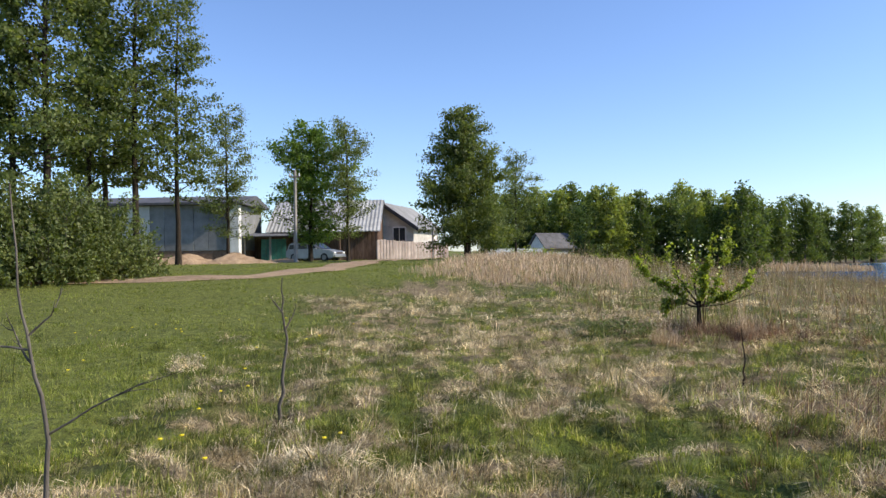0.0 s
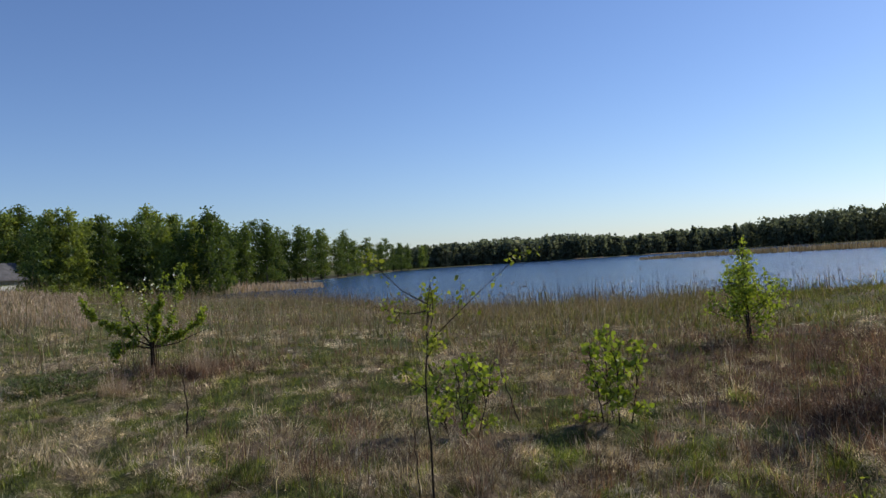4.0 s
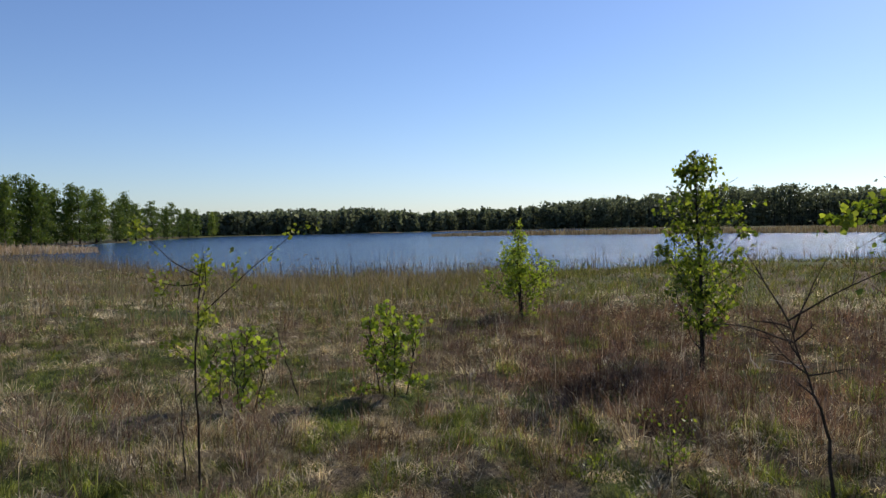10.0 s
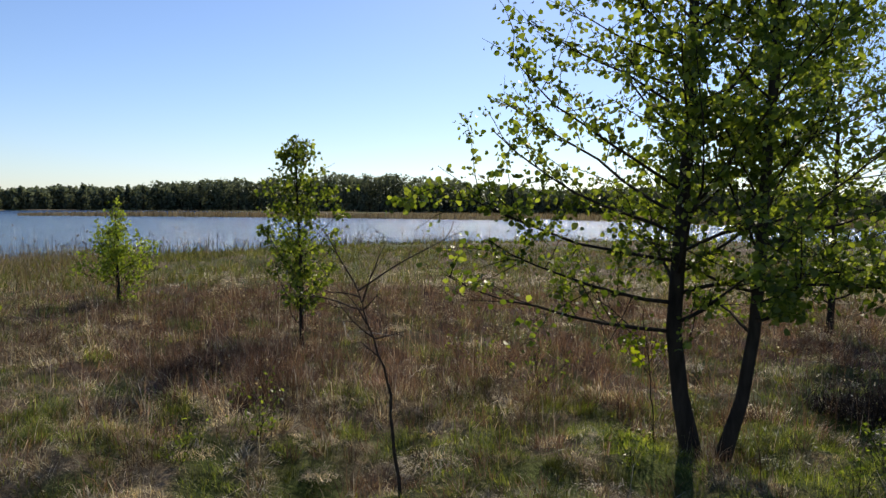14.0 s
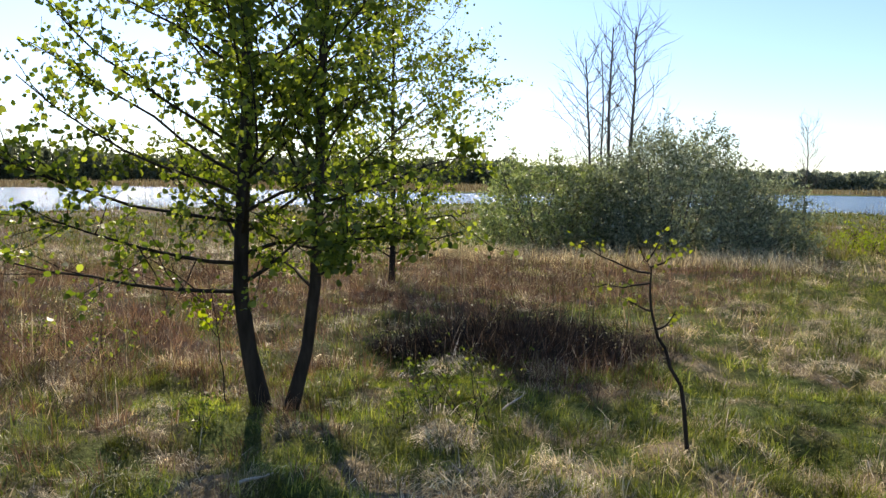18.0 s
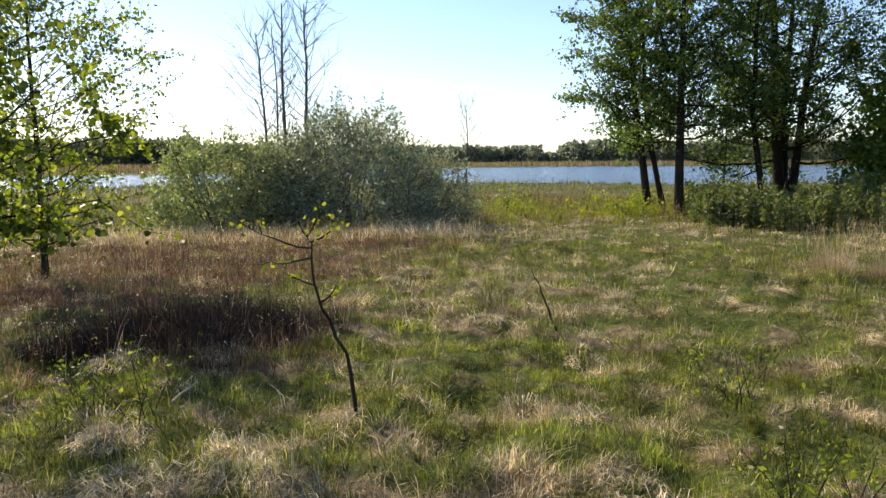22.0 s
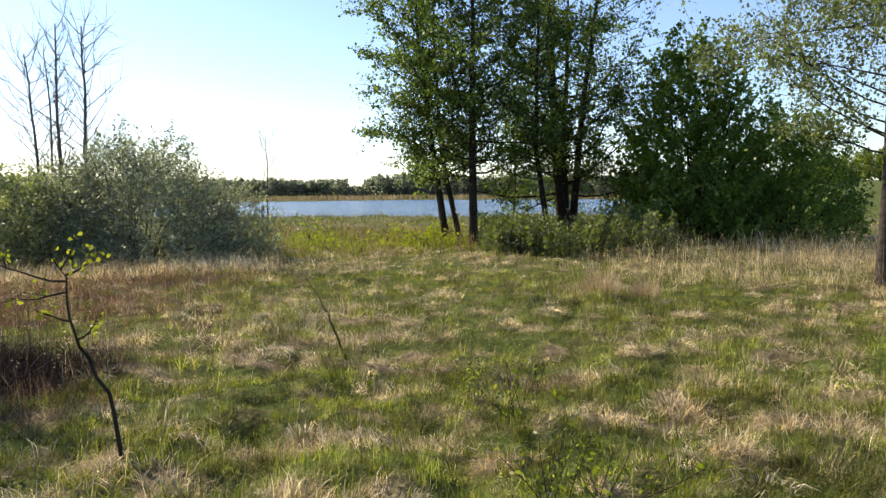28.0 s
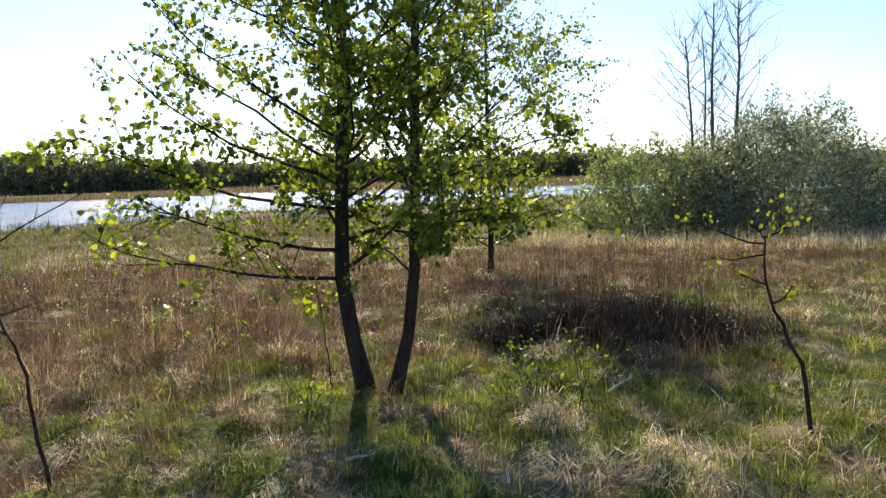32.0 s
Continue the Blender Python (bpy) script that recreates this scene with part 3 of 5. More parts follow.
def build_water():
    """The lake: one sheet with a little thickness, cut to the shore with some overlap."""
    a = np.linspace(10, 186, 177)
    near, far = np.interp(a, NEAR_A, NEAR_D) - 4, np.interp(a, NEAR_A, FAR_D) + 4
    V, steps = [], 8
    for f in np.linspace(0, 1, steps):
        d = near * (1 - f) + far * f
        V.append(np.c_[0.3 + d * np.sin(np.radians(a)), -0.2 + d * np.cos(np.radians(a)), np.full(len(a), WATER)])
    V = np.concatenate(V)
    n = len(a)
    i, j = np.arange(steps - 1)[:, None] * n, np.arange(n - 1)[None]
    F = np.stack([i + j, i + n + j, i + n + j + 1, i + j + 1], -1).reshape(-1, 4)[:, ::-1]
    ob = put("water", mesh_of("water", V, F, water_mat(), True))
    tagged(ob, "wide blue lake with small wind ripples", "lake", kind="structure")


build_water()


# ---- grass ----
def blades(x, y, h, w, r, lean=0.5, bend=0.4, two=True, z0=None, drift=None):
    """Grass blades at x, y: curved double quads, or plain tapered quads."""
    n = len(x)
    z = ground_z(x, y) - 0.01 if z0 is None else z0
    az = r.uniform(0, 2 * np.pi, n)
    side = np.c_[np.cos(az), np.sin(az), np.zeros(n)]
    la = r.uniform(0, 2 * np.pi, n) if drift is None else drift + r.normal(0, 0.7, n)
    ln = np.abs(r.normal(0, lean, n))
    out = np.c_[np.cos(la), np.sin(la), np.zeros(n)] * np.minimum(ln, 1.6)[:, None]
    up = unit(out + [0, 0, 1])
    tip = unit(out * (1 + bend * 3) + [0, 0, 1 - bend * 0.6])
    p = np.c_[x, y, z]
    h, w = h[:, None], w[:, None]
    if two:
        mid = p + up * h * 0.55
        end = mid + tip * h * 0.5
        V = np.stack([p - side * w, p + side * w, mid + side * w * 0.75, mid - side * w * 0.75, end + side * w * 0.12, end - side * w * 0.12], 1).reshape(-1, 3)
        b = np.arange(n)[:, None] * 6
        F = np.concatenate([b + [0, 1, 2, 3], b + [3, 2, 4, 5]], 1).reshape(-1, 4)
    else:
        end = p + unit(up + tip * 0.5) * h
        V = np.stack([p - side * w, p + side * w, end + side * w * 0.25, end - side * w * 0.25], 1).reshape(-1, 3)
        F = np.arange(n * 4).reshape(n, 4)
    return V, F


def sector(n, r0, r1, a0, a1, r):
    a = np.radians(r.uniform(a0, a1, n))
    d = np.sqrt(r.uniform(r0 * r0, r1 * r1, n))
    return 0.3 + d * np.sin(a), -0.2 + d * np.cos(a), np.degrees(a), d


def grow_grass():
    r = np.random.default_rng(21)
    names = ("meadow_grass", "dry_grass", "rust_grass", "sedge", "lawn_grass")
    mats = (GREEN, DRY, RUST, SEDGE, LAWN)
    tags = ("fresh green meadow grass growing between dry tufts", "matted dry straw-coloured grass of last year", "reddish-brown dead stems and grass in a dense belt", "olive green sedge towards the lake shore", "short fresh green lawn beside the meadow")
    bag = {k: [[], [], 0] for k in range(5)}
    # centres, blades in each tuft, ring of the field, blade width, tuft radius, curved blades
    for n, each, r0, r1, wide, tuft, two in ((9500, 20, 2.2, 6.5, 0.0025, 0.05, True), (19000, 14, 6.0, 14.0, 0.0036, 0.075, False), (19000, 9, 13.0, 36.0, 0.01, 0.18, False), (12000, 8, 34.0, 85.0, 0.03, 0.45, False)):
        cx, cy, a, d = sector(n, r0, r1, -36, 192, r)
        kind, a, d, f1, core, lawn = cover_kind(cx, cy, r)
        size = np.exp(r.normal(0, 0.22, n)) * (0.7 + 0.6 * np.clip(f1 * 0.5 + 0.5, 0, 1))
        swirl = 3.0 * field(cx, cy, 0.9, 15)
        for k in range(5):
            s = np.repeat(np.nonzero(kind == k)[0], each)
            m = len(s)
            if not m:
                continue
            ang, rad = r.uniform(0, 2 * np.pi, m), tuft * size[s] * np.sqrt(r.random(m)) * 1.3
            x, y = cx[s] + rad * np.cos(ang), cy[s] + rad * np.sin(ang)
            h = (0.075, 0.082, 0.19, 0.19, 0.075)[k] * size[s] * np.exp(r.normal(0, 0.2, m))
            h = h * (1 - (0.4, 0.5, 0, 0, 0.35)[k] * lawn[s])
            h = h * (0.65 + 0.85 * smooth(0.4, 1.05, core[s]) if k == 1 else 1.0)
            if k == 3:
                shore = np.interp(a[s], NEAR_A, NEAR_D)
                h = h * (1 + 2.0 * smooth(6.5, 1.5, shore - d[s]) * smooth(30, 40, a[s]) * (1 - smooth(80, 100, a[s])))
            lie = np.where(r.random(m) < 0.65, ang, swirl[s])
            V, F = blades(x, y, h, wide * np.exp(r.normal(0, 0.25, m)) * (1.0, 0.75, 0.7, 1.0, 1.1)[k], r, (0.65, 1.4, 0.85, 0.6, 0.7)[k], (0.5, 0.85, 0.35, 0.45, 0.5)[k], two, drift=lie)
            bag[k][0].append(V)
            bag[k][1].append(F + bag[k][2])
            bag[k][2] += len(V)
    for k in range(5):
        if bag[k][2]:
            ob = put(names[k], mesh_of(names[k], np.concatenate(bag[k][0]), np.concatenate(bag[k][1]), mats[k]))
            tagged(ob, tags[k], "grass", kind="stuff")


grow_grass()


# ---- tussocks ----
def tussock_mesh(seed, n, rad, h, material, upright=0.4):
    """A mound of old grass: blades that rise from a low dome and hang over outwards."""
    r = np.random.default_rng(seed)
    lop = r.uniform(-0.3, 0.3, 2) * rad
    a, q = r.uniform(0, 2 * np.pi, n), np.sqrt(r.random(n)) * 0.85
    x, y = rad * q * np.cos(a) + lop[0] * (1 - q), rad * q * np.sin(a) + lop[1] * (1 - q)
    p = np.c_[x, y, h * (1 - q * q) * 0.75 - 0.03]
    b = a + r.normal(0, 0.9, n)
    out = np.c_[np.cos(b), np.sin(b), np.zeros(n)]
    L = (rad * r.uniform(0.45, 0.95, n))[:, None]
    up = np.c_[np.zeros((n, 2)), upright * np.exp(r.normal(0, 0.5, n))]
    mid = p + (out * 0.6 + up) * L * 0.55
    end = mid + (out * 0.8 + up * 0.2 - [0, 0, 0.45]) * L * 0.6
    w = np.full((n, 1), 0.0017) * np.exp(r.normal(0, 0.3, (n, 1)))
    side = unit(np.cross(out, [0, 0, 1]) + r.normal(0, 0.3, (n, 3)))
    V = np.stack([p - side * w, p + side * w, mid + side * w * 0.8, mid - side * w * 0.8, end + side * w * 0.2, end - side * w * 0.2], 1).reshape(-1, 3)
    k = np.arange(n)[:, None] * 6
    return mesh_of("tussock", V, np.concatenate([k + [0, 1, 2, 3], k + [3, 2, 4, 5]], 1).reshape(-1, 4), material)


def grow_tussocks():
    r = np.random.default_rng(5)
    kinds = [tussock_mesh(s, 330, 0.22, 0.11, PALE if s < 2 else DRY, 0.4) for s in range(4)] + [tussock_mesh(9 + s, 220, 0.2, 0.12, GREEN, 0.9) for s in range(2)]
    spots = [(-1.12, 5.2), (-0.8, 5.05), (-0.95, 5.35), (2.3, 8.7), (2.6, 9.4), (1.15, 6.3), (2.2, 8.4), (0.2, 7.3), (5.89, 1.23), (3.2, -2.4), (3.0, -3.6), (4.0, -1.0), (2.5, -4.1), (1.4, 9.2), (3.6, 7.0), (-2.2, 6.2)]
    while len(spots) < 285:
        x, y, a, d = sector(1, 3.2, 13, -25, 185, r)
        if r.random() > float(cover_share(x, y)[1][0]) and all((x[0] - u) ** 2 + (y[0] - v) ** 2 > 0.16 for u, v in spots):
            spots.append((float(x[0]), float(y[0])))
    for i, (x, y) in enumerate(spots):
        me = kinds[i % 4] if i < 5 or r.random() < 0.78 else kinds[4 + i % 2]
        dry = me in kinds[:4]
        ob = put("tussock", me)
        s = r.uniform(0.4, 1.15) if i > 4 else 1.6 - 0.1 * i
        ob.matrix_world = pose(x, y, ground_z(x, y) - 0.01, 0, 0, r.uniform(0, 360)) @ Matrix.Diagonal((s, s, s * r.uniform(0.7, 1.15), 1))
        tagged(ob, "drooping tuft of pale dry grass in the meadow" if dry else "lush green tuft of grass in the meadow", "grass tuft", "tufts in the meadow")


grow_tussocks()


def grow_tufts():
    """Low matted mounds of old grass between the single tufts, out to the reeds."""
    r = np.random.default_rng(6)
    for label, material, n, shape, tries, lo, hi in (("matted pale mounds of last year's grass", PALE, 85, (0.18, 0.1, 0.45), 3000, 0.35, 1.25), ("matted straw-brown mounds of dead grass", DRY, 85, (0.19, 0.11, 0.5), 2300, 0.45, 1.4), ("thick green mounds of fresh grass", GREEN, 70, (0.16, 0.12, 1.1), 1500, 0.5, 1.3)):
        kinds = []
        for k in range(5):
            me = tussock_mesh(30 + k, n, *shape[:2], material, shape[2])
            v = np.empty(len(me.vertices) * 3, np.float32)
            me.vertices.foreach_get("co", v)
            bpy.data.meshes.remove(me)
            kinds.append(v.reshape(-1, 3))
        x, y, a, d = sector(tries, 3.0, 21, -34, 188, r)
        dry, rust, sedge, lawn = cover_share(x, y)[:4]
        want = (1.05 - 0.7 * rust) * (1 - 0.85 * lawn) * (smooth(0.2, 0.6, dry) if material is not GREEN else 1 - smooth(0.3, 0.7, dry) + 0.15)
        keep = (r.random(tries) < want) & (lake_depth(x, y) < 0.05)
        x, y, d = x[keep], y[keep], d[keep]
        z, V = ground_z(x, y) - 0.015, []
        for i in range(len(x)):
            w, s = r.uniform(0, 6.28), r.uniform(lo, hi) * (0.8 + d[i] / 40)
            q = kinds[i % 5] * [s, s, s * r.uniform(0.7, 1.2)]
            V.append(np.c_[q[:, 0] * math.cos(w) - q[:, 1] * math.sin(w) + x[i], q[:, 0] * math.sin(w) + q[:, 1] * math.cos(w) + y[i], q[:, 2] + z[i]])
        V = np.concatenate(V)
        b = np.arange(len(V) // 6)[:, None] * 6
        tagged(put("grass_mounds", mesh_of("grass_mounds", V, np.concatenate([b + [0, 1, 2, 3], b + [3, 2, 4, 5]], 1).reshape(-1, 4), material)), label, "grass", kind="stuff")


grow_tufts()


# ---- reeds ----
def reed_bed(name, x, y, h, label, material, wide=0.006, plume=0.6, z=None, leafy=2, lean=0.1):
    """Upright dry stalks with strap leaves and feathery heads, as one stand."""
    r = np.random.default_rng(len(x))
    n = len(x)
    z = ground_z(x, y) if z is None else z
    V1, F1 = blades(x, y, h, np.full(n, wide), r, lean, 0.12 + lean * 0.4, True, z0=z)
    Vs, Fs, c = [V1], [F1], len(V1)
    for _ in range(leafy):
        s = r.random(n) < 0.7
        f = r.uniform(0.1, 0.6, s.sum())
        V, F = blades(x[s], y[s], h[s] * r.uniform(0.25, 0.5, s.sum()), np.full(s.sum(), wide * 1.3), r, 0.5, 0.5, False, z0=z[s] + f * h[s] * 0.6)
        Vs.append(V), Fs.append(F + c)
        c += len(V)
    s = r.random(n) < plume
    top = V1.reshape(n, 6, 3)[s, 4]
    V, F = leaves(np.repeat(top, 3, 0) + r.normal(0, 0.012, (3 * s.sum(), 3)), 0.06 + wide * 5, r, 0.3, 4, -2.5)
    Vs.append(V), Fs.append(F + c)
    ob = put(name, mesh_of(name, np.concatenate(Vs), np.concatenate(Fs), material))
    return tagged(ob, label, "reeds", kind="stuff")


def grow_reeds():
    r = np.random.default_rng(31)
    x, y, a, d = sector(22000, 22, 62, -4, 13.5, r)
    keep = (d > 22.5 + 6 * smooth(4, -4, a) + 1.5 * field(x, y, 4, 8)) & (r.random(len(x)) < smooth(-5, 0, a + 1.2 * field(x, y, 2.5, 88))) & (lake_depth(x, y) < 0.6) & (d < 31 + 25 * smooth(-2, 6, a)) & ((a > 0) | (d < 40))
    x, y, a = x[keep], y[keep], a[keep]
    reed_bed("reeds", x, y, np.clip(0.78 - ground_z(x, y) - 0.2 * smooth(8, 13.5, a), 0.3, 0.9) * np.exp(r.normal(0, 0.2, len(x))), "dense pale straw-coloured reeds bordering the meadow", REED, 0.01, 0.12, leafy=1, lean=0.2)
    a = r.uniform(22, 178, 15000)
    near = np.interp(a, NEAR_A, NEAR_D)
    d = near - 0.5 + r.normal(0, 2.0, len(a))
    x, y = 0.3 + d * np.sin(np.radians(a)), -0.2 + d * np.cos(np.radians(a))
    keep = r.random(len(x)) < (0.45 + 0.4 * field(x, y, 4, 6)) * (1 - 0.5 * smooth(95, 110, a))
    x, y, a, near = x[keep], y[keep], a[keep], near[keep]
    z = np.maximum(ground_z(x, y), WATER - 0.2)
    reed_bed("shore_reeds", x, y, 0.62 * np.exp(r.normal(0, 0.28, len(x))) * np.where(r.random(len(x)) < 0.2, 1.75, 0.85), "thin dry reeds with dark heads at the water's edge", DARKREED, 0.011, 0.3, z=z, leafy=1)
    # straw among the sedge
    x, y, a, d = sector(15000, 13, 66, 8, 62, r)
    d = 13 + (np.interp(a, NEAR_A, NEAR_D) - 13) * r.random(len(a)) ** 0.8
    x, y = 0.3 + d * np.sin(np.radians(a)), -0.2 + d * np.cos(np.radians(a))
    keep = r.random(len(x)) < 0.75 + 0.5 * field(x, y, 2.5, 55)
    x, y = x[keep], y[keep]
    reed_bed("straw_reeds", x, y, (0.55 - 0.2 * smooth(24, 36, a[keep]) + 0.25 * smooth(28, 40, d[keep])) * np.exp(r.normal(0, 0.35, len(x))), "short straw-coloured reed stems in the wet meadow", STRAW, 0.008, 0.03, leafy=1, lean=0.4)
    # reed banks far out
    for a0, a1, d0, d1, n, nm in ((54, 90, 166, 190, 9000, "reed_bank"), (76, 134, 148, 240, 26000, "reed_bank"), (12, 30, 98, 126, 3500, "reed_bank"), (126, 178, 196, 240, 9000, "reed_bank")):
        x, y, a, d = sector(n, d0, d1, a0, a1, r)
        k = (d > np.interp(a, NEAR_A, FAR_D) - 3) | (a1 == 90) | (d0 < 130)
        x, y = x[k], y[k]
        reed_bed(nm, x, y, (0.75 if d0 < 130 else 1.0) * (0.25 + 0.75 * np.sin(np.pi * np.clip((a[k] - a0) / (a1 - a0), 0, 1)) ** 0.6) * np.exp(r.normal(0, 0.25, len(x))), "low brown reed bank out in the lake", REED if d0 < 130 else STRAW, 0.09, 0.0, z=np.maximum(ground_z(x, y), WATER - 0.1), leafy=0)


grow_reeds()


# ---- woods round the lake ----
def far_woods():
    """Dense far woods as one mass of leaf clumps over stems."""
    r = np.random.default_rng(77)
    T, LV, LF, c, pale, cp = Tubes(), [], [], 0, [[], []], 0
    tops = ([36, 42, 45, 49, 53.5, 57, 60, 67, 72, 76, 83, 87, 91, 96, 104, 112, 118, 119.6, 120.4, 123.5, 131, 142, 145.6, 146.2, 147.2, 148, 150, 156, 170, 180],
            [1.05, 1.05, 1.2, 1.2, 0.78, 1.05, 1.15, 1.7, 2.05, 2.36, 2.2, 1.76, 1.4, 1.6, 1.5, 1.45, 1.6, 2.0, 1.0, 1.0, 0.85, 0.82, 0.8, 0.25, 0.3, 1.0, 1.2, 1.0, 1.0, 1.2])
    for a in np.arange(35.5, 182, 0.3):
        d0 = float(np.interp(a, [36, 44, 51, 60, 75, 100, 120, 140, 180], [234, 240, 258, 300, 318, 322, 330, 345, 320]))
        for row in range(3):
            d = d0 + 9 * row + r.uniform(0, 8)
            x, y = polar(a + r.uniform(-0.25, 0.25), d)
            z = ground_z(x, y)
            tall = 0.5 + 0.5 * math.sin(a * 2.9 + math.sin(a * 1.3) * 2) * math.sin(a * 1.07)
            h = (d * math.tan(radians(float(np.interp(a, *tops)))) + 1.65 - z) * (r.uniform(0.74, 0.98) + 0.14 * tall)
            pointed = r.random() < 0.35
            w = (0.9 if pointed else 1.5) + h * r.uniform(0.1, 0.19)
            T.add([(x, y, z - 0.3), (x, y, z + h * 0.8)], [0.2, 0.08], 3)
            n = 210
            ph, u = r.uniform(0, 2 * np.pi, n), r.random(n)
            reach = (1.02 - u) ** 0.8 * 1.2 if pointed else np.sin(np.pi * np.clip(0.2 + 0.74 * u, 0, 1)) ** 0.6
            rad = w * reach * np.sqrt(r.uniform(0.25, 1, n)) * (1 + 0.22 * np.sin(3 * ph + 9 * u + a))
            P = np.c_[x + rad * np.cos(ph), y + rad * np.sin(ph), z + h * (0.02 + 0.95 * u)]
            V, F = leaves(P, 0.95, r, 0.85, 4, 0.3)
            if a > 133 or 120.4 < a < 125:
                pale[0].append(V), pale[1].append(F + cp)
                cp += len(V)
            else:
                LV.append(V), LF.append(F + c)
                c += len(V)
    e = thing("far_woods", (0, 0, 0), "dark mixed woods along the far lake shore", "woods")
    tagged(e, kind="stuff")
    put("stems", T.mesh("stems", BARK), e)
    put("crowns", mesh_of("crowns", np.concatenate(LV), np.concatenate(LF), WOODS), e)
    tagged(put("far_willows", mesh_of("far_willows", np.concatenate(pale[0]), np.concatenate(pale[1]), HAZEWOODS)), "woods along the far southern shore, leaves coloured pale for haze", "woods", kind="stuff")


far_woods()


def shore_trees():
    """The belt of birches, alders and pines beyond the reeds."""
    r = np.random.default_rng(12)
    birch = [tree_meshes("birch", 40 + i, 10, 2.1, 0.06, 0.12, 40, 6, 3800, 0.25, PALEBARK if i == 0 else GREYBARK, SHORELEAF if i else BIRCHLEAF, "oval" if i == 0 else "pyramid", 0.5, 0.6, clump=0.3, lump=4.0, fine_twigs=False) for i in range(3)]
    fresh = [tree_meshes("aspen", 50 + i, 10, 2.2, 0.05, 0.12, 40, 6, 3800, 0.25, GREYBARK, PALEASPEN if i != 1 else SHORELEAF, "oval", 0.5, 0.5, clump=0.3, lump=4.0, fine_twigs=False) for i in range(3)]
    dark = [tree_meshes("spruce", 60 + i, 10, 2.8, 0.03, 0.14, 42, 6, 3800, 0.25, BARK, NEEDLE, "cone" if i else "pyramid", 0.3, 0.45, clump=0.3, lump=4.0, fine_twigs=False) for i in range(2)]
    label = {"birch": "slender light green birch at the lake", "aspen": "fresh yellow-green aspen in the shore wood", "spruce": "dark green spruce at the lake shore"}

    def stand(a, d, h, kind):
        me = {"birch": birch, "aspen": fresh, "spruce": dark}[kind]
        x, y = polar(a, d)
        plant(kind, me[int(r.integers(len(me)))], x, y, label[kind], "tree", kind + "es on the shore", r.uniform(0, 360), h / 10)
    for a in np.arange(3.5, 23, 0.7):
        for row in range(2):
            d = (104 if a < 10 else 84) + 14 * row + r.uniform(-4, 4) + (a - 3) * 0.6
            top = np.interp(a, [3, 8, 13, 16, 18, 20, 22, 23], [5.6, 5.2, 5.0, 4.8, 5.2, 4.6, 4.6, 4.0])
            h = d * math.tan(radians(top)) * r.uniform(0.66, 1.02) + 1.5 - ground_z(*polar(a, d))
            stand(a + r.uniform(-0.4, 0.4), d, h, r.choice(["birch", "aspen", "aspen", "spruce", "spruce"]))
    for a in np.arange(22.5, 38.2, 0.38):
        d = np.interp(a, [22, 26, 30, 34, 38.5], [114, 134, 154, 186, 226]) + r.uniform(0, 10)
        top = np.interp(a, [22, 24, 28, 33, 36.5, 38.5], [4.4, 4.0, 3.2, 2.3, 1.4, 1.1])
        a = a + r.uniform(-0.45, 0.45)
        h = d * math.tan(radians(top)) * r.uniform(0.6, 1.05) + 1.5 - ground_z(*polar(a, d))
        stand(a, d, h, r.choice(["spruce", "spruce", "spruce", "birch"]))


shore_trees()


# ---- trees and bushes of the meadow ----
AL = dict(bark=BARK, foliage=ALDER, corners=6, aspect=0.85, near=True)
SIDE = np.array([0.24, 0.97])


def swayed(*steps):
    return [tuple(SIDE * q) for q in steps]


big1 = tree_meshes("alder", 101, 5.2, 1.95, 0.16, 0.056, 70, 13, 11500, 0.037, weigh=1.5, lump=2.0, clump=0.045, up=0.38, rise=0.3, profile="spire", wander=0.1, wob=0.002, bow=swayed(0, 0.09, 0.14, 0.12, 0.1, 0.08, 0.08, 0.08, 0.06, 0.04, 0.02, 0, 0), **AL)
plant("alder", big1, 5.5, -1.37, "young alder with dark trunk and backlit leaves", group="young alders", turn=0)
big2 = tree_meshes("alder", 102, 5.4, 1.6, 0.16, 0.042, 56, 12, 6800, 0.037, weigh=1.5, lump=2.0, clump=0.045, up=0.4, rise=0.3, profile="spire", wander=0.1, wob=0.002, bow=swayed(0, -0.12, -0.18, -0.195, -0.22, -0.23, -0.25, -0.27, -0.28, -0.3, -0.3, -0.3, -0.3), **AL)
plant("alder", big2, 5.4, -1.53, "young alder with a leaning dark trunk", group="young alders", turn=0)
big3 = tree_meshes("alder", 103, 4.1, 2.0, 0.12, 0.045, 60, 11, 11500, 0.046, weigh=1.3, lump=1.5, clump=0.07, up=0.4, rise=0.5, wander=0.1, wob=0.003, **dict(AL, corners=4))
plant("alder", big3, 10.5, -4.2, "round young alder with bright yellow-green leaves", group="young alders", turn=100)
big4 = tree_meshes("alder", 104, 2.5, 0.85, 0.12, 0.026, 40, 8, 3600, 0.04, lump=1.4, clump=0.045, up=0.85, rise=0.6, profile="pyramid", wob=0.004, **AL)
plant("alder", big4, 8.9, 2.39, "slim young alder with a pointed top", group="young alders", turn=10)
bush = tree_meshes("alder", 105, 1.8, 1.05, 0.1, 0.018, 40, 7, 2700, 0.042, clump=0.055, up=0.7, stems=2, fan=0.2, lump=2.0, profile="spire", **dict(AL, foliage=APPLE))
plant("shrub", bush, 11.4, 6.1, "small fresh green alder shrub in the rust-brown stems", "shrub")
shr = tree_meshes("shrub", 106, 0.88, 0.3, 0.1, 0.007, 30, 5, 800, 0.042, clump=0.04, up=1.0, stems=4, fan=0.4, thick=0.2, **dict(AL, foliage=APPLE))
plant("shrub", shr, 5.94, 4.47, "small leafy shrub with several thin stems", "shrub", "small shrubs", 0)
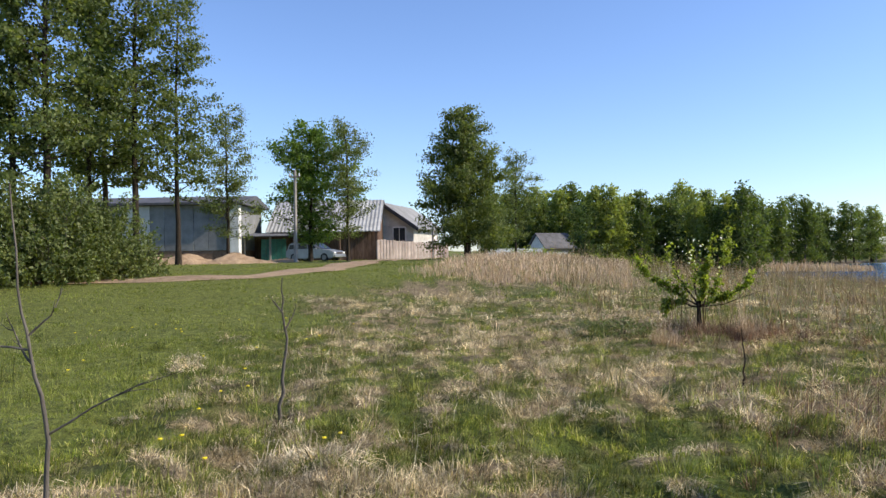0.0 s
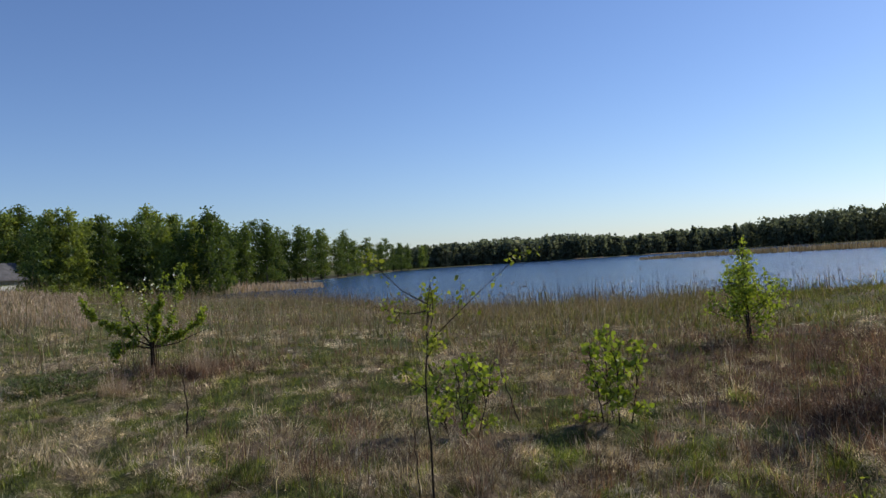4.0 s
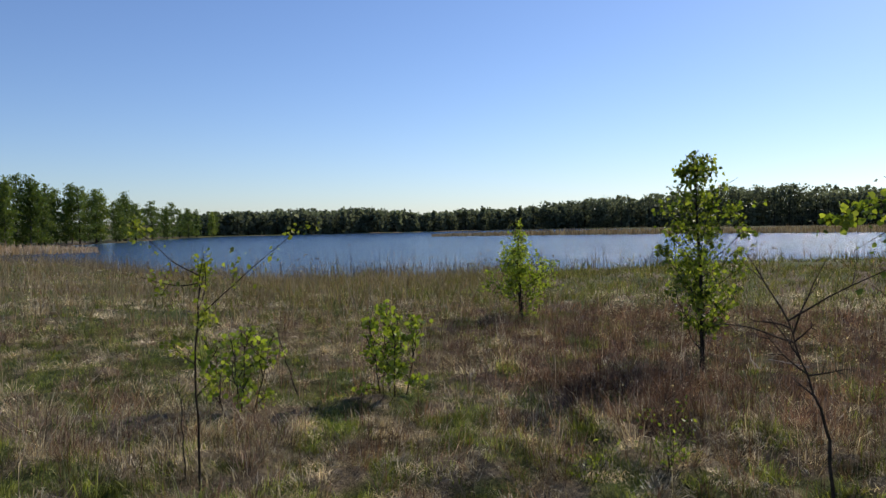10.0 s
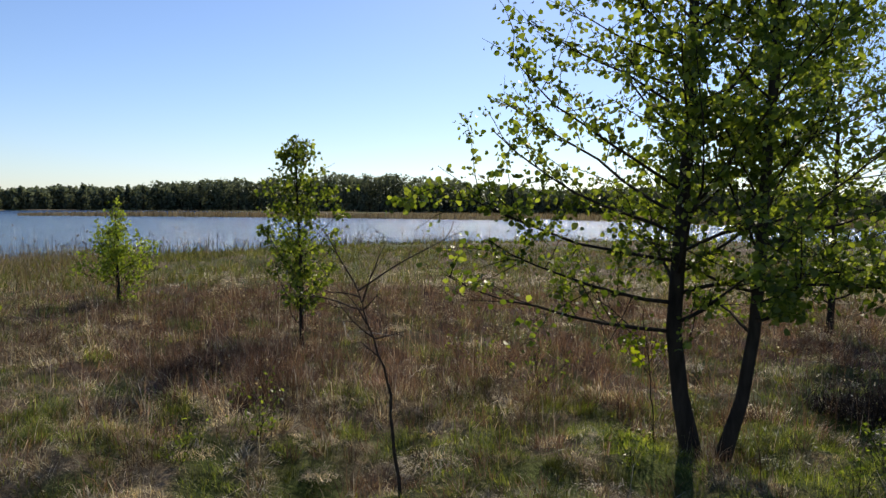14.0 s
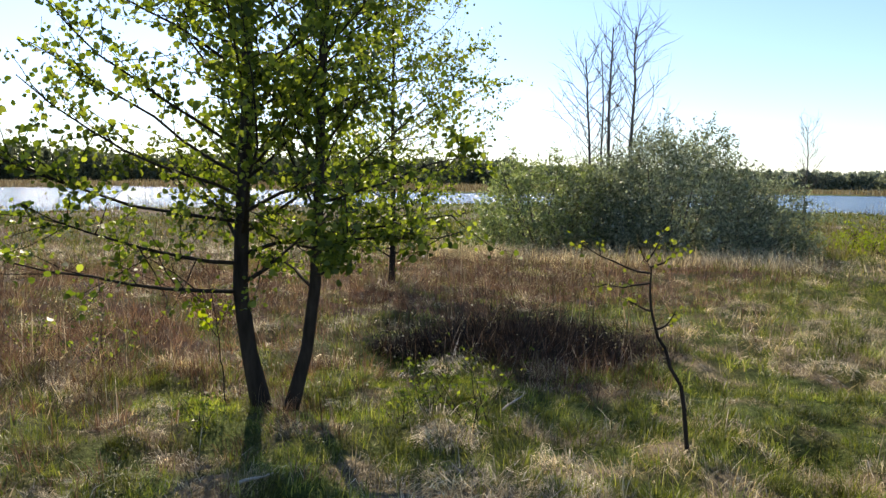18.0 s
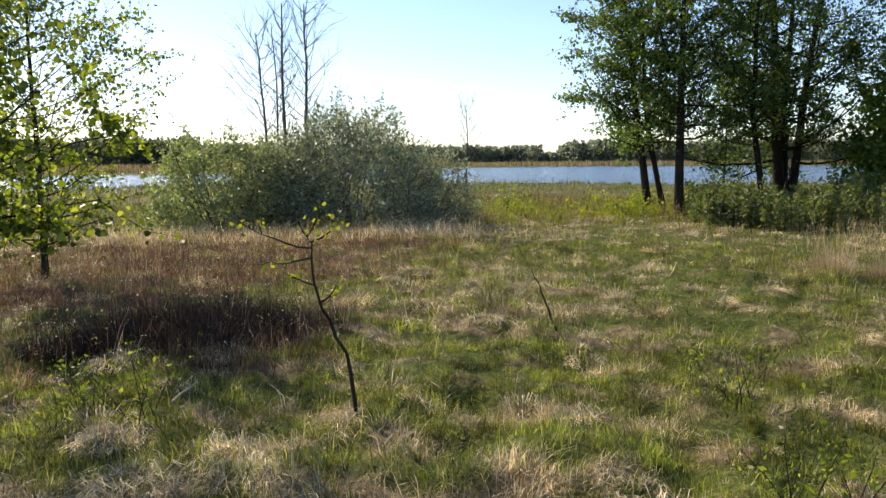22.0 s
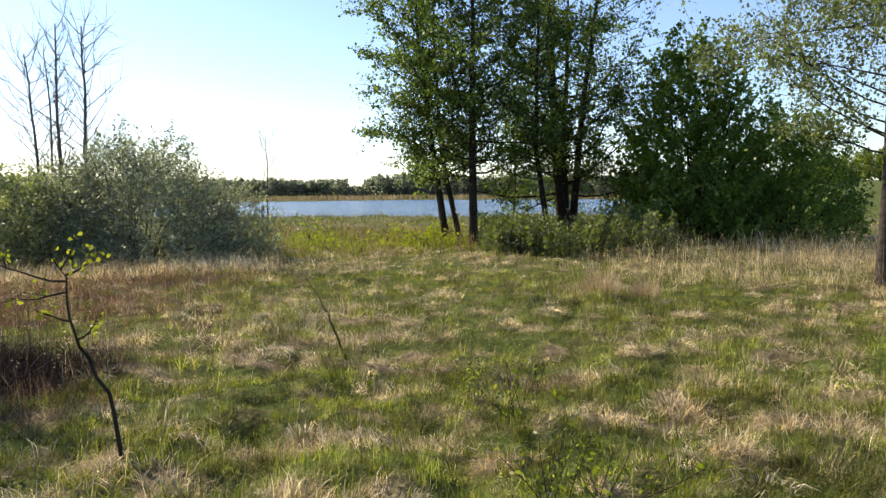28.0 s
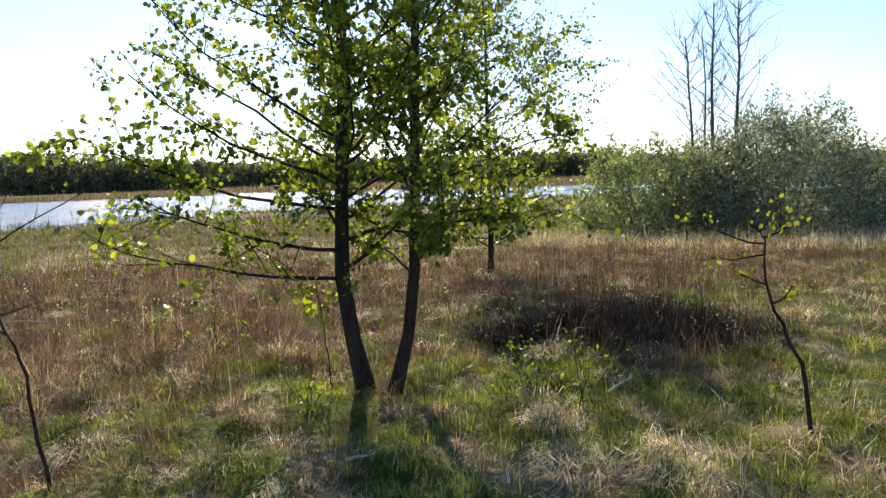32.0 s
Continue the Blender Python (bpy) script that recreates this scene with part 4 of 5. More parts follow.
shr2 = tree_meshes("shrub", 107, 0.72, 0.34, 0.1, 0.007, 26, 5, 520, 0.042, clump=0.04, up=0.9, stems=4, fan=0.5, thick=0.2, **dict(AL, foliage=APPLE))
plant("shrub", shr2, 4.75, 5.3, "low leafy shrub behind a thin sapling", "shrub", "small shrubs", 0)


def apple_meshes():
    """A wild apple: two thin stems, few sweeping limbs sheathed in leaves, and an airy upright middle."""
    r = np.random.default_rng(108)
    c, q = math.cos(radians(19)), math.sin(radians(19))
    S, Ls, W, P = [], [], Tubes(), []
    for o in (0.0, 0.09):
        T = Tubes()
        T.add([(o, o, 0), (o * 0.8, o, 0.3), (o * 0.3, o * 0.4, 0.62)], [0.032, 0.028, 0.024], 7)
        S.append(T.mesh("apple_stem", BARK))
    limbs = (((0.3, 0.7), (0.45, 1.15), (0.62, 1.6), (0.72, 2.15)), ((-0.35, 0.75), (-0.7, 0.95), (-1.0, 1.2), (-1.2, 1.5)), ((-0.3, 0.58), (-0.5, 0.6), (-0.6, 0.5), (-0.62, 0.4)),
             ((0.35, 0.65), (0.65, 0.8), (0.9, 0.95), (1.02, 1.2)), ((-0.05, 0.9), (0.0, 1.15), (-0.1, 1.4), (-0.05, 1.7)), ((0.12, 0.9), (0.2, 1.3), (0.3, 1.6), (0.28, 1.95)), ((-0.2, 0.8), (-0.35, 1.1), (-0.5, 1.35), (-0.6, 1.7)), ((0.1, 0.7), (0.15, 0.95), (0.1, 1.1), (0.2, 1.4)))
    for k, pts in enumerate(limbs):
        depth = r.normal(0, 0.3)
        line = [np.array([0.03, 0.03, 0.5])]
        for m, (u, z) in enumerate(pts):
            v = depth * (m + 1) / 3
            line.append(np.array([u * c + v * q, -u * q + v * c, z]))
        line = np.array(line)
        f = np.linspace(0, 4, 17)
        line = np.c_[[np.interp(f, range(5), line[:, b]) for b in range(3)]].T + r.normal(0, 0.015, (17, 3))
        T = Tubes()
        T.add(line, np.linspace(0.02, 0.004, 17), 5)
        Ls.append(T.mesh("apple_limb", BARK))
        airy = 4 <= k <= 6
        for b in range(26):
            i0 = int(r.integers(4, 17))
            tw = bent(line[i0], r.normal(0, 0.5, 3) + [0, 0, 0.5], r.uniform(0.06, 0.19), 3, r, 0.2, 0.2)
            W.add(tw, np.linspace(0.004, 0.0015, 4), 3)
            P += [tw[int(r.integers(4))] + r.normal(0, 0.025, 3) for _ in range(8 if airy else 36)]
    W.add([(0.05, 0, 0.5), (0.5 * c, -0.5 * q, 0.55), (0.9 * c, -0.9 * q, 0.72), (1.3 * c, -1.3 * q, 0.85)], [0.014, 0.01, 0.006, 0.002], 5)
    V, F = leaves(np.array(P), 0.046, r, 0.8, 6)
    return S, Ls, W.mesh("apple_twigs", BARK), mesh_of("apple_crown", V, F, APPLE)


apple = plant("apple_tree", apple_meshes(), 4.45, 13.0, "small wild apple tree with fresh leaves and white blossom", "tree", scale=0.84)
r_ = np.random.default_rng(3)
bv, bf = leaves(np.c_[r_.normal(0.05, 0.34, 80), r_.normal(0, 0.34, 80), r_.uniform(1.1, 2.0, 80)], 0.04, r_, 0.9, 4)
tagged(put("blossom", mesh_of("blossom", bv, bf, BLOSSOM), apple, "white spring blossom"), kind="stuff")

# willow bush with silvery leaves
wil = shoot_bush("willow", 110, 3.5, 2.6, 3.05, 2300, 22, 0.085, GREYBARK, WILLOW, 0.36, 0.6, 2.2, 0.1, 60)
plant("willow_bush", wil, *polar(131.8, 19.8), "broad grey-green willow bush with silvery leaves", "bush", turn=-40)
wil2 = shoot_bush("willow", 111, 2.0, 1.7, 2.0, 950, 20, 0.08, GREYBARK, SALLOW, 0.4, 0.42, 2.8, 0.1, 40)
plant("willow_bush", wil2, *polar(122.9, 18.8), "low green flank of willow shrub", "bush", turn=50, scale=1.1, squash=1.0)
wil3 = shoot_bush("willow", 112, 2.0, 1.7, 2.1, 950, 20, 0.08, GREYBARK, WILLOW, 0.38, 0.45, 2.6, 0.12, 40)
plant("willow_bush", wil3, *polar(126.8, 19.2), "rounded silvery part of the willow thicket", "bush", turn=110, scale=1.05, squash=0.92)
plant("willow_bush", wil3, *polar(137.4, 19.8), "low silvery flank of willow shrub", "bush", turn=160, scale=0.9)

# tall alder group on the southern shore
G = dict(bark=BARK, foliage=TALLALDER, aspect=0.8, corners=4, near=False)
for i, (a, d, h, sp, nl, tr, st, bows) in enumerate((
        (154.3, 25.5, 9.5, 3.2, 20000, 0.135, 1, (0, -0.22, -0.4, -0.4)), (155.3, 25.6, 8.8, 2.2, 8000, 0.1, 1, (0, -0.42, -0.55, -0.6)),
        (156.4, 23.8, 9.8, 2.9, 14500, 0.145, 1, (0, 0.16, 0.3, 0.25)), (162.1, 24.5, 8.9, 2.5, 8500, 0.1, 1, (0, -0.25, -0.1, 0.1)),
        (163.3, 26.5, 10.2, 4.4, 35000, 0.19, 3, (0, 0, 0.1, 0.2)), (159.2, 29.5, 5.0, 1.3, 2500, 0.05, 1, (0, 0.1, 0.1, 0.1)),
        (162.9, 28.0, 4.6, 1.1, 2000, 0.045, 1, (0, -0.1, -0.2, -0.1)))):
    right = np.array([math.cos(radians(a)), -math.sin(radians(a))])
    me = tree_meshes("alder", 120 + i, h, sp, 0.22 if st == 1 else 0.15, tr, 60 if st == 1 else 96, 11, nl, 0.088, profile="tall", up=0.22, rise=0.45, clump=0.14, lump=1.1, flat=0.4, wob=0.004, stems=st, fan=0.2,
                     bow=[tuple(right * b) for b in bows], **G)
    plant("tall_alder", me, *polar(a, d), "tall dark-stemmed alder in a group at the shore" if st == 1 else "broad alder forking into three dark stems at the shore", "tree", "tall alders at the shore", 0)
map_ = shoot_bush("maple", 130, 2.7, 2.5, 6.2, 1500, 24, 0.115, BARK, MAPLE, 0.8, 0.75, 2.0, 0.12, 50, sprout=0.05, droop=0.2)
plant("maple_tree", map_, *polar(172.4, 24.5), "dense dark green maple reaching to the ground", "tree", scale=0.93)
hed = shoot_bush("elder", 131, 2.5, 2.2, 3.8, 1000, 20, 0.1, BARK, MAPLE, 0.7, 0.6, 2.4, 0.12, 40, droop=0.2)
plant("elder_bush", hed, *polar(178.3, 26), "dark dense bush beside the maple", "bush")
bk = tree_meshes("birch", 132, 7.4, 3.4, 0.27, 0.105, 60, 13, 46000, 0.052, thick=0.22, bark=BIRCHBARK, foliage=HANGLEAF, profile="top", up=0.4, rise=0.0, clump=0.11, lump=1.0, droop=0.8, flat=0.9, wob=0.003)
plant("birch", bk, -0.8, -13.45, "single birch with flaking grey trunk and hanging twigs", "tree")


# bare trees
def bare_mesh(seed, h, limbs, rad, sp, lean):
    r = np.random.default_rng(seed)
    T = Tubes()
    z = np.linspace(0, 1, 9)
    line = np.c_[np.cumsum(r.normal(0, 0.008 * h, (9, 2)), 0) * z[:, None] + np.outer(z ** 1.4, lean), z * h]
    T.add(line, rad * (1 - 0.8 * z) + 0.004, 7)
    for i in range(limbs):
        f = 0.3 + 0.68 * (i + r.random()) / limbs
        p = np.array([np.interp(f, z, line[:, c]) for c in range(3)])
        az = i * 2.4 + r.uniform(-0.5, 0.5)
        pl = bent(p, (math.cos(az), math.sin(az), 0.8), sp * (1.15 - 0.7 * f) * r.uniform(0.7, 1.2), 6, r, 0.12, 0.7)
        T.add(pl, np.linspace(rad * 0.22, 0.003, 7), 4)
        for q in range(4):
            b = pl[int(r.integers(2, 6))]
            T.add(bent(b, unit(pl[6] - pl[0]) + r.normal(0, 0.5, 3), sp * 0.28, 3, r, 0.2, 0.3), np.linspace(0.006, 0.002, 4), 3)
    return T.mesh("bare_trunk", GREYBARK)


for i, (a, d, h, n, rad, sp, lean) in enumerate(((126.3, 20.5, 5.2, 34, 0.05, 2.0, -0.5), (127.2, 20.3, 5.9, 26, 0.058, 1.6, 0.1), (128.8, 19.8, 5.7, 38, 0.058, 2.1, 0.12), (126.9, 21.0, 5.3, 14, 0.04, 1.2, -0.1), (140.6, 34, 4.3, 36, 0.04, 1.5, 0))):
    x, y = polar(a, d)
    e = thing("bare_tree", (x, y, ground_z(x, y) - 0.05), "leafless dead tree with thin dark branches", "tree", "bare trees", 0)
    put("trunk", bare_mesh(200 + i, h, n, rad, sp, (lean * math.cos(radians(a)), -lean * math.sin(radians(a)))), e)


# ---- saplings and sticks ----
def sapling(place, pts, rad, branches, n_leaf, foliage, label, leaf=0.045, material=None, name="sapling", seed=1, tip_only=True):
    """A thin stem along pts (given from its foot), side branches (start share, direction, length), and a few leaves."""
    r = np.random.default_rng(seed)
    T = Tubes()
    pts = np.array(pts, float)
    s = np.linspace(0, 1, len(pts))
    f = np.linspace(0, 1, 14)
    line = np.c_[[np.interp(f, s, pts[:, c]) for c in range(3)]].T + r.normal(0, 0.006, (14, 3)) * np.minimum(f * 6, 1)[:, None]
    T.add(line, np.linspace(rad, rad * 0.25, 14), 6)
    ends = [line[9:]] if n_leaf else []
    for b0, d, ln in branches:
        p = np.array([np.interp(b0, f, line[:, c]) for c in range(3)])
        pl = bent(p, d, ln, 6, r, 0.12, 0.2)
        T.add(pl, np.linspace(rad * 0.5, 0.0015, 7), 5)
        ends.append(pl[2:])
        for q in range(2):
            tw = bent(pl[int(r.integers(2, 6))], unit(np.array(d)) + r.normal(0, 0.6, 3), ln * 0.3, 3, r, 0.2, 0.2)
            T.add(tw, np.linspace(rad * 0.25, 0.001, 4), 4)
            ends.append(tw)
    x, y = place
    e = thing(name, (x, y, ground_z(x, y) - 0.02), label, name.replace("_", " "))
    put("stem", T.mesh("stem", material or TWIG), e)
    if n_leaf:
        P = []
        for _ in range(n_leaf):
            g = ends[int(r.integers(len(ends)))]
            k = r.uniform(0, len(g) - 1.001)
            P.append(g[int(k)] * (1 - k % 1) + g[int(k) + 1] * (k % 1))
        V, F = leaves(np.array(P) + r.normal(0, 0.03, (n_leaf, 3)), leaf, r, 0.75, 6)
        put("foliage", mesh_of("foliage", V, F, foliage), e)
    return e


sapling((-1.42, 6.35), [(0, 0, 0), (0.02, 0, 0.35), (0.07, 0, 0.75), (0.04, 0, 1.0), (0.05, 0, 1.3)], 0.019, [(0.6, (0.4, 0.2, 0.6), 0.25), (0.75, (-0.4, 0, 0.6), 0.2)], 0, LIME, "thin grey leafless sapling in a dry tuft", material=GREYBARK, seed=3)
sapling((-2.0, 3.7), [(0, 0, 0), (0.02, 0, 0.5), (-0.05, 0, 0.85), (-0.12, 0, 1.2), (-0.16, 0, 1.75)], 0.014, [(0.25, (0.6, 0.1, 0.35), 0.75), (0.55, (-0.6, 0, 0.1), 0.5), (0.6, (0.5, 0.1, 0.6), 0.3), (0.5, (-0.5, 0, 0.5), 0.3)], 14, PALELEAF, "thin leafless sapling with spreading side twigs", material=GREYBARK, seed=4, leaf=0.03)
sapling((3.02, 7.54), [(0, 0, 0), (0.03, 0, 0.3), (0.0, 0, 0.63)], 0.012, [], 0, LIME, "short bare stick standing in the grass", name="stick", seed=5)
sapling((3.3, 3.9), [(0, 0, 0), (0, 0, 0.5), (-0.01, 0.01, 0.9), (0.01, -0.01, 1.17), (0.02, -0.02, 1.43), (0.04, -0.03, 1.58)], 0.0085, [(0.62, (0.46, -0.42, 0.5), 0.85), (0.84, (-0.4, 0.3, 0.2), 0.57), (0.79, (-0.3, 0.21, -0.1), 0.36), (0.7, (0.3, 0.2, 0.4), 0.25), (0.66, (0.25, -0.1, 0.6), 0.4), (0.3, (0.3, -0.2, 0.4), 0.2), (0.4, (-0.3, 0.2, 0.4), 0.22), (0.5, (0.3, 0.3, 0.4), 0.25), (0.55, (-0.2, -0.3, 0.3), 0.2)], 560, PALELEAF, "slender sapling with sparse yellow-green leaves", seed=6, leaf=0.026)
sapling((3.35, 4.12), [(0, 0, 0), (-0.01, 0, 0.4), (-0.04, 0.03, 0.95)], 0.005, [], 0, LIME, "thin straight twig beside a sapling", name="stick", seed=16)
sapling((5.69, 5.51), [(0, 0, 0), (-0.1, 0.08, 0.4), (-0.16, 0.12, 0.72)], 0.008, [], 0, LIME, "thin leaning bare stick in the grass", name="stick", seed=7)


def athwart(az, *steps):
    """Points (sideways, up) in the upright plane that faces the bearing az."""
    c, q = math.cos(radians(az)), math.sin(radians(az))
    return [(u * c, -u * q, z) for u, z in steps]


sapling((4.4, 0.46), athwart(81, (0.01, 0), (-0.03, 0.34), (-0.05, 0.61), (-0.117, 0.81), (-0.2, 1.01), (-0.224, 1.18)), 0.011, [*[(0.6 + 0.09 * k, athwart(81, ((-0.5, 0.5)[k % 2], (0.35, 0.15, 0.5)[k % 3]))[0], 0.14 + 0.05 * (k % 3)) for k in range(5)], (1.0, athwart(81, (0.47, 0.33))[0], 0.66), (0.86, athwart(81, (-0.3, 0.16))[0], 0.42), (1.0, athwart(81, (-0.18, 0.4))[0], 0.45), (0.93, athwart(81, (0.3, 0.5))[0], 0.4), (0.7, (-0.3, 0.3, 0.2), 0.3)], 0, LIME, "dead crooked sapling with bare pale twigs", seed=8)
sapling((3.47, -3.32), athwart(134.5, (0, -0.02), (-0.025, 0.25), (-0.09, 0.45), (-0.17, 0.63), (-0.23, 0.74), (-0.24, 0.94), (-0.245, 1.03), (-0.31, 1.15)), 0.014, [(0.82, athwart(134.5, (-0.48, 0.06))[0], 0.45), (0.86, athwart(134.5, (0.3, 0.1))[0], 0.22), (0.6, athwart(134.5, (-0.3, 0.05))[0], 0.2), (0.75, athwart(134.5, (-0.4, -0.02))[0], 0.3), (0.9, athwart(134.5, (0.2, 0.3))[0], 0.2), (0.5, athwart(134.5, (0.3, 0.1))[0], 0.16)], 130, PALELEAF, "crooked dark sapling with a few yellow-green leaves", seed=9, leaf=0.024, material=BARK)
sapling((3.92, -6.17), athwart(149, (0, 0), (-0.13, 0.33), (-0.2, 0.5), (-0.37, 0.8)), 0.012, [], 0, LIME, "leaning bare stick in the meadow", name="stick", seed=10)

sapling((5.5, -1.12), [(0, 0, 0), (0.02, 0.02, 0.3), (-0.02, 0.06, 0.6), (0, 0.1, 0.95)], 0.006, [(0.55, (0.1, 0.4, 0.5), 0.25), (0.65, (0.2, -0.3, 0.5), 0.2), (0.75, (-0.2, 0.4, 0.3), 0.2)], 110, LIME, "slim leafy shoot beside the alder trunk", seed=18, leaf=0.036)

# big bush and trees towards the village
lb = shoot_bush("hazel", 140, 2.7, 2.1, 2.9, 1100, 20, 0.095, GREYBARK, OLIVE, 0.7, 0.6, 2.4, 0.13, 40)
for i, (a, d, s) in enumerate(((-25.3, 31.5, 0.95), (-28.0, 31, 1.2), (-33.5, 31, 1.3))):
    plant("hazel_bush", lb, *polar(a, d), "dense green hazel bush at the edge of the lawn", "bush", "hazel bushes", i * 100, s)
tall = [tree_meshes("thin", 150 + i, 17, 3.6, 0.26, 0.18, 74, 8, 14000, 0.155, bark=BARK, foliage=DARKOLIVE, profile="tall" if i else "spire", up=0.25, rise=0.35, clump=0.2, tuft=0.2, lump=1.3, wob=0.004, flat=0.4, fine_twigs=False) for i in range(3)]
for i, (px, d, h) in enumerate(((15, 41, 17), (75, 40, 20), (150, 44, 16), (182, 47, 17), (235, 42, 18.5), (308, 43, 14))):
    a = math.degrees(math.atan((px - 784) / 1313))
    plant("tall_tree", tall[i % 3], *polar(a, d), "tall airy tree with dark trunk and thin spring foliage", "tree", "tall trees by the barn", i * 80, h / 17)
sm = tree_meshes("small", 156, 9.5, 2.6, 0.16, 0.11, 46, 8, 12000, 0.1, bark=BARK, foliage=OLIVE, profile="oval", up=0.35, clump=0.18)
plant("small_tree", sm, *polar(-16.4, 47), "olive green spring tree beside the dirt track", "tree", "", 0, 0.98)
lime = tree_meshes("lime", 157, 9.8, 3.9, 0.13, 0.16, 70, 10, 26000, 0.14, bark=BARK, foliage=MAPLE, profile="oval", up=0.35, clump=0.22, lump=1.2, wob=0.004)
plant("lime_tree", lime, *polar(-10.4, 54), "broad dark green lime tree behind the utility pole", "tree", scale=1.05, squash=0.9)
plant("small_tree", sm, *polar(-7.6, 52), "thin olive tree beside the farmhouse roof", "tree", "", 120, 1.02)
bt = tree_meshes("ash", 158, 10.6, 4.4, 0.1, 0.17, 120, 9, 50000, 0.14, bark=BARK, foliage=DARKOLIVE, profile="egg", up=0.15, rise=0.2, clump=0.24, stems=3, fan=0.07, lump=2.0, wob=0.003, fine_twigs=False)
plant("ash_tree", bt, *polar(1.5, 46.4), "full rounded green tree with several dark stems", "tree", scale=0.92)
plant("small_tree", sm, *polar(5.3, 60), "slim tree beside the full green tree", "tree", "", 200, 0.9)
far_trees = [tree_meshes("far_tree", 160 + i, 6, 2.2, 0.1, 0.12, 30, 5, 1500, 0.35, BARK, BIRCHLEAF, "oval", 0.4, 0.4, clump=0.3, lump=2.0, fine_twigs=False) for i in range(2)]
r_ = np.random.default_rng(19)
for i in range(60):
    plant("field_tree", far_trees[i % 2], *polar(178.5 + 0.45 * i + r_.uniform(-0.3, 0.3), r_.uniform(168, 200)), "distant leafy tree beyond the green slope", "tree", "trees beyond the slope", i * 70, r_.uniform(0.75, 1.3))


# ---- village ----
PLASTER = solid_mat("pale_plaster", (0.5, 0.47, 0.43), (0.66, 0.63, 0.58), 3, 0.9, 0.2)
WHITEWALL = solid_mat("white_block_wall", (0.62, 0.62, 0.6), (0.8, 0.79, 0.76), 2.5, 0.85, 0.2)
SHEET = solid_mat("grey_metal_sheet", (0.17, 0.175, 0.175), (0.27, 0.275, 0.275), 1.2, 0.75, 0.1)
ROOFGREY = solid_mat("pale_slate_sheet", (0.32, 0.32, 0.31), (0.46, 0.46, 0.44), 2.0, 0.75, 0.2)
SLATE = solid_mat("grey_slate", (0.2, 0.2, 0.2), (0.32, 0.32, 0.31), 2.0, 0.8, 0.2)
ROOFDARK = solid_mat("dark_roof_sheet", (0.07, 0.07, 0.075), (0.15, 0.15, 0.16), 2.0, 0.7, 0.2)
BRICK = solid_mat("brown_base", (0.16, 0.1, 0.07), (0.3, 0.2, 0.15), 5, 0.9, 0.4)
WOOD = solid_mat("brown_boards", (0.09, 0.055, 0.04), (0.2, 0.13, 0.095), 6, 0.85, 0.4, (1, 1, 0.2))
FENCEWOOD = solid_mat("faded_pink_boards", (0.42, 0.33, 0.28), (0.58, 0.48, 0.42), 6, 0.85, 0.3, (1, 1, 0.2))
WHITEPAINT = solid_mat("white_paint", (0.7, 0.69, 0.66), (0.82, 0.81, 0.79), 4, 0.6, 0.1)
TRIM = solid_mat("dark_trim", (0.05, 0.045, 0.045), (0.1, 0.09, 0.09), 6, 0.7, 0.2)
TEAL = solid_mat("green_painted_metal", (0.02, 0.12, 0.1), (0.04, 0.2, 0.16), 3, 0.5, 0.1)
SOIL = solid_mat("sandy_soil", (0.3, 0.2, 0.125), (0.5, 0.37, 0.25), 4, 0.95, 0.9, dist=0.1)
POLEWOOD = solid_mat("weathered_pole", (0.2, 0.18, 0.16), (0.38, 0.35, 0.31), 8, 0.9, 0.4, (1, 1, 0.15))
CARPAINT = solid_mat("silver_paint", (0.24, 0.25, 0.26), (0.3, 0.31, 0.32), 2, 0.35, 0.0, metal=0.5)
RUBBER = solid_mat("tyre_rubber", (0.015, 0.015, 0.015), (0.03, 0.03, 0.03), 20, 0.8, 0.2)
ALLOY = solid_mat("wheel_alloy", (0.14, 0.14, 0.145), (0.22, 0.22, 0.225), 20, 0.5, 0.0, metal=0.6)
ORANGE = solid_mat("orange_panel", (0.45, 0.13, 0.05), (0.55, 0.18, 0.08), 5, 0.7, 0.1)
GLASS, gn, gl, gp = mat("window_glass")
gp.inputs["Base Color"].default_value = (0.03, 0.04, 0.05, 1)
gp.inputs["Roughness"].default_value = 0.08
gp.inputs["Specular IOR Level"].default_value = 0.2
LENSMAT, gn, gl, gp = mat("lamp_glass")
gp.inputs["Base Color"].default_value = (0.7, 0.7, 0.68, 1)
gp.inputs["Roughness"].default_value = 0.1


def box(x0, x1, y0, y1, z0, z1, bevel=0.02):
    bm = bmesh.new()
    bmesh.ops.create_cube(bm, size=1)
    bmesh.ops.scale(bm, vec=(x1 - x0, y1 - y0, z1 - z0), verts=bm.verts)
    bmesh.ops.translate(bm, vec=((x0 + x1) / 2, (y0 + y1) / 2, (z0 + z1) / 2), verts=bm.verts)
    if bevel:
        bmesh.ops.bevel(bm, geom=bm.edges[:], offset=bevel, segments=1, affect="EDGES")
    return bm


def prism(points, y0, y1, axis="y"):
    """A solid with the outline points (u, z) from y0 to y1."""
    bm = bmesh.new()
    put_ = (lambda u, z, t: (u, t, z)) if axis == "y" else (lambda u, z, t: (t, u, z))
    a = [bm.verts.new(put_(u, z, y0)) for u, z in points]
    b = [bm.verts.new(put_(u, z, y1)) for u, z in points]
    n = len(points)
    bm.faces.new(a)
    bm.faces.new(b[::-1])
    for i in range(n):
        bm.faces.new((a[i], b[i], b[(i + 1) % n], a[(i + 1) % n]))
    bmesh.ops.recalc_face_normals(bm, faces=bm.faces[:])
    return bm


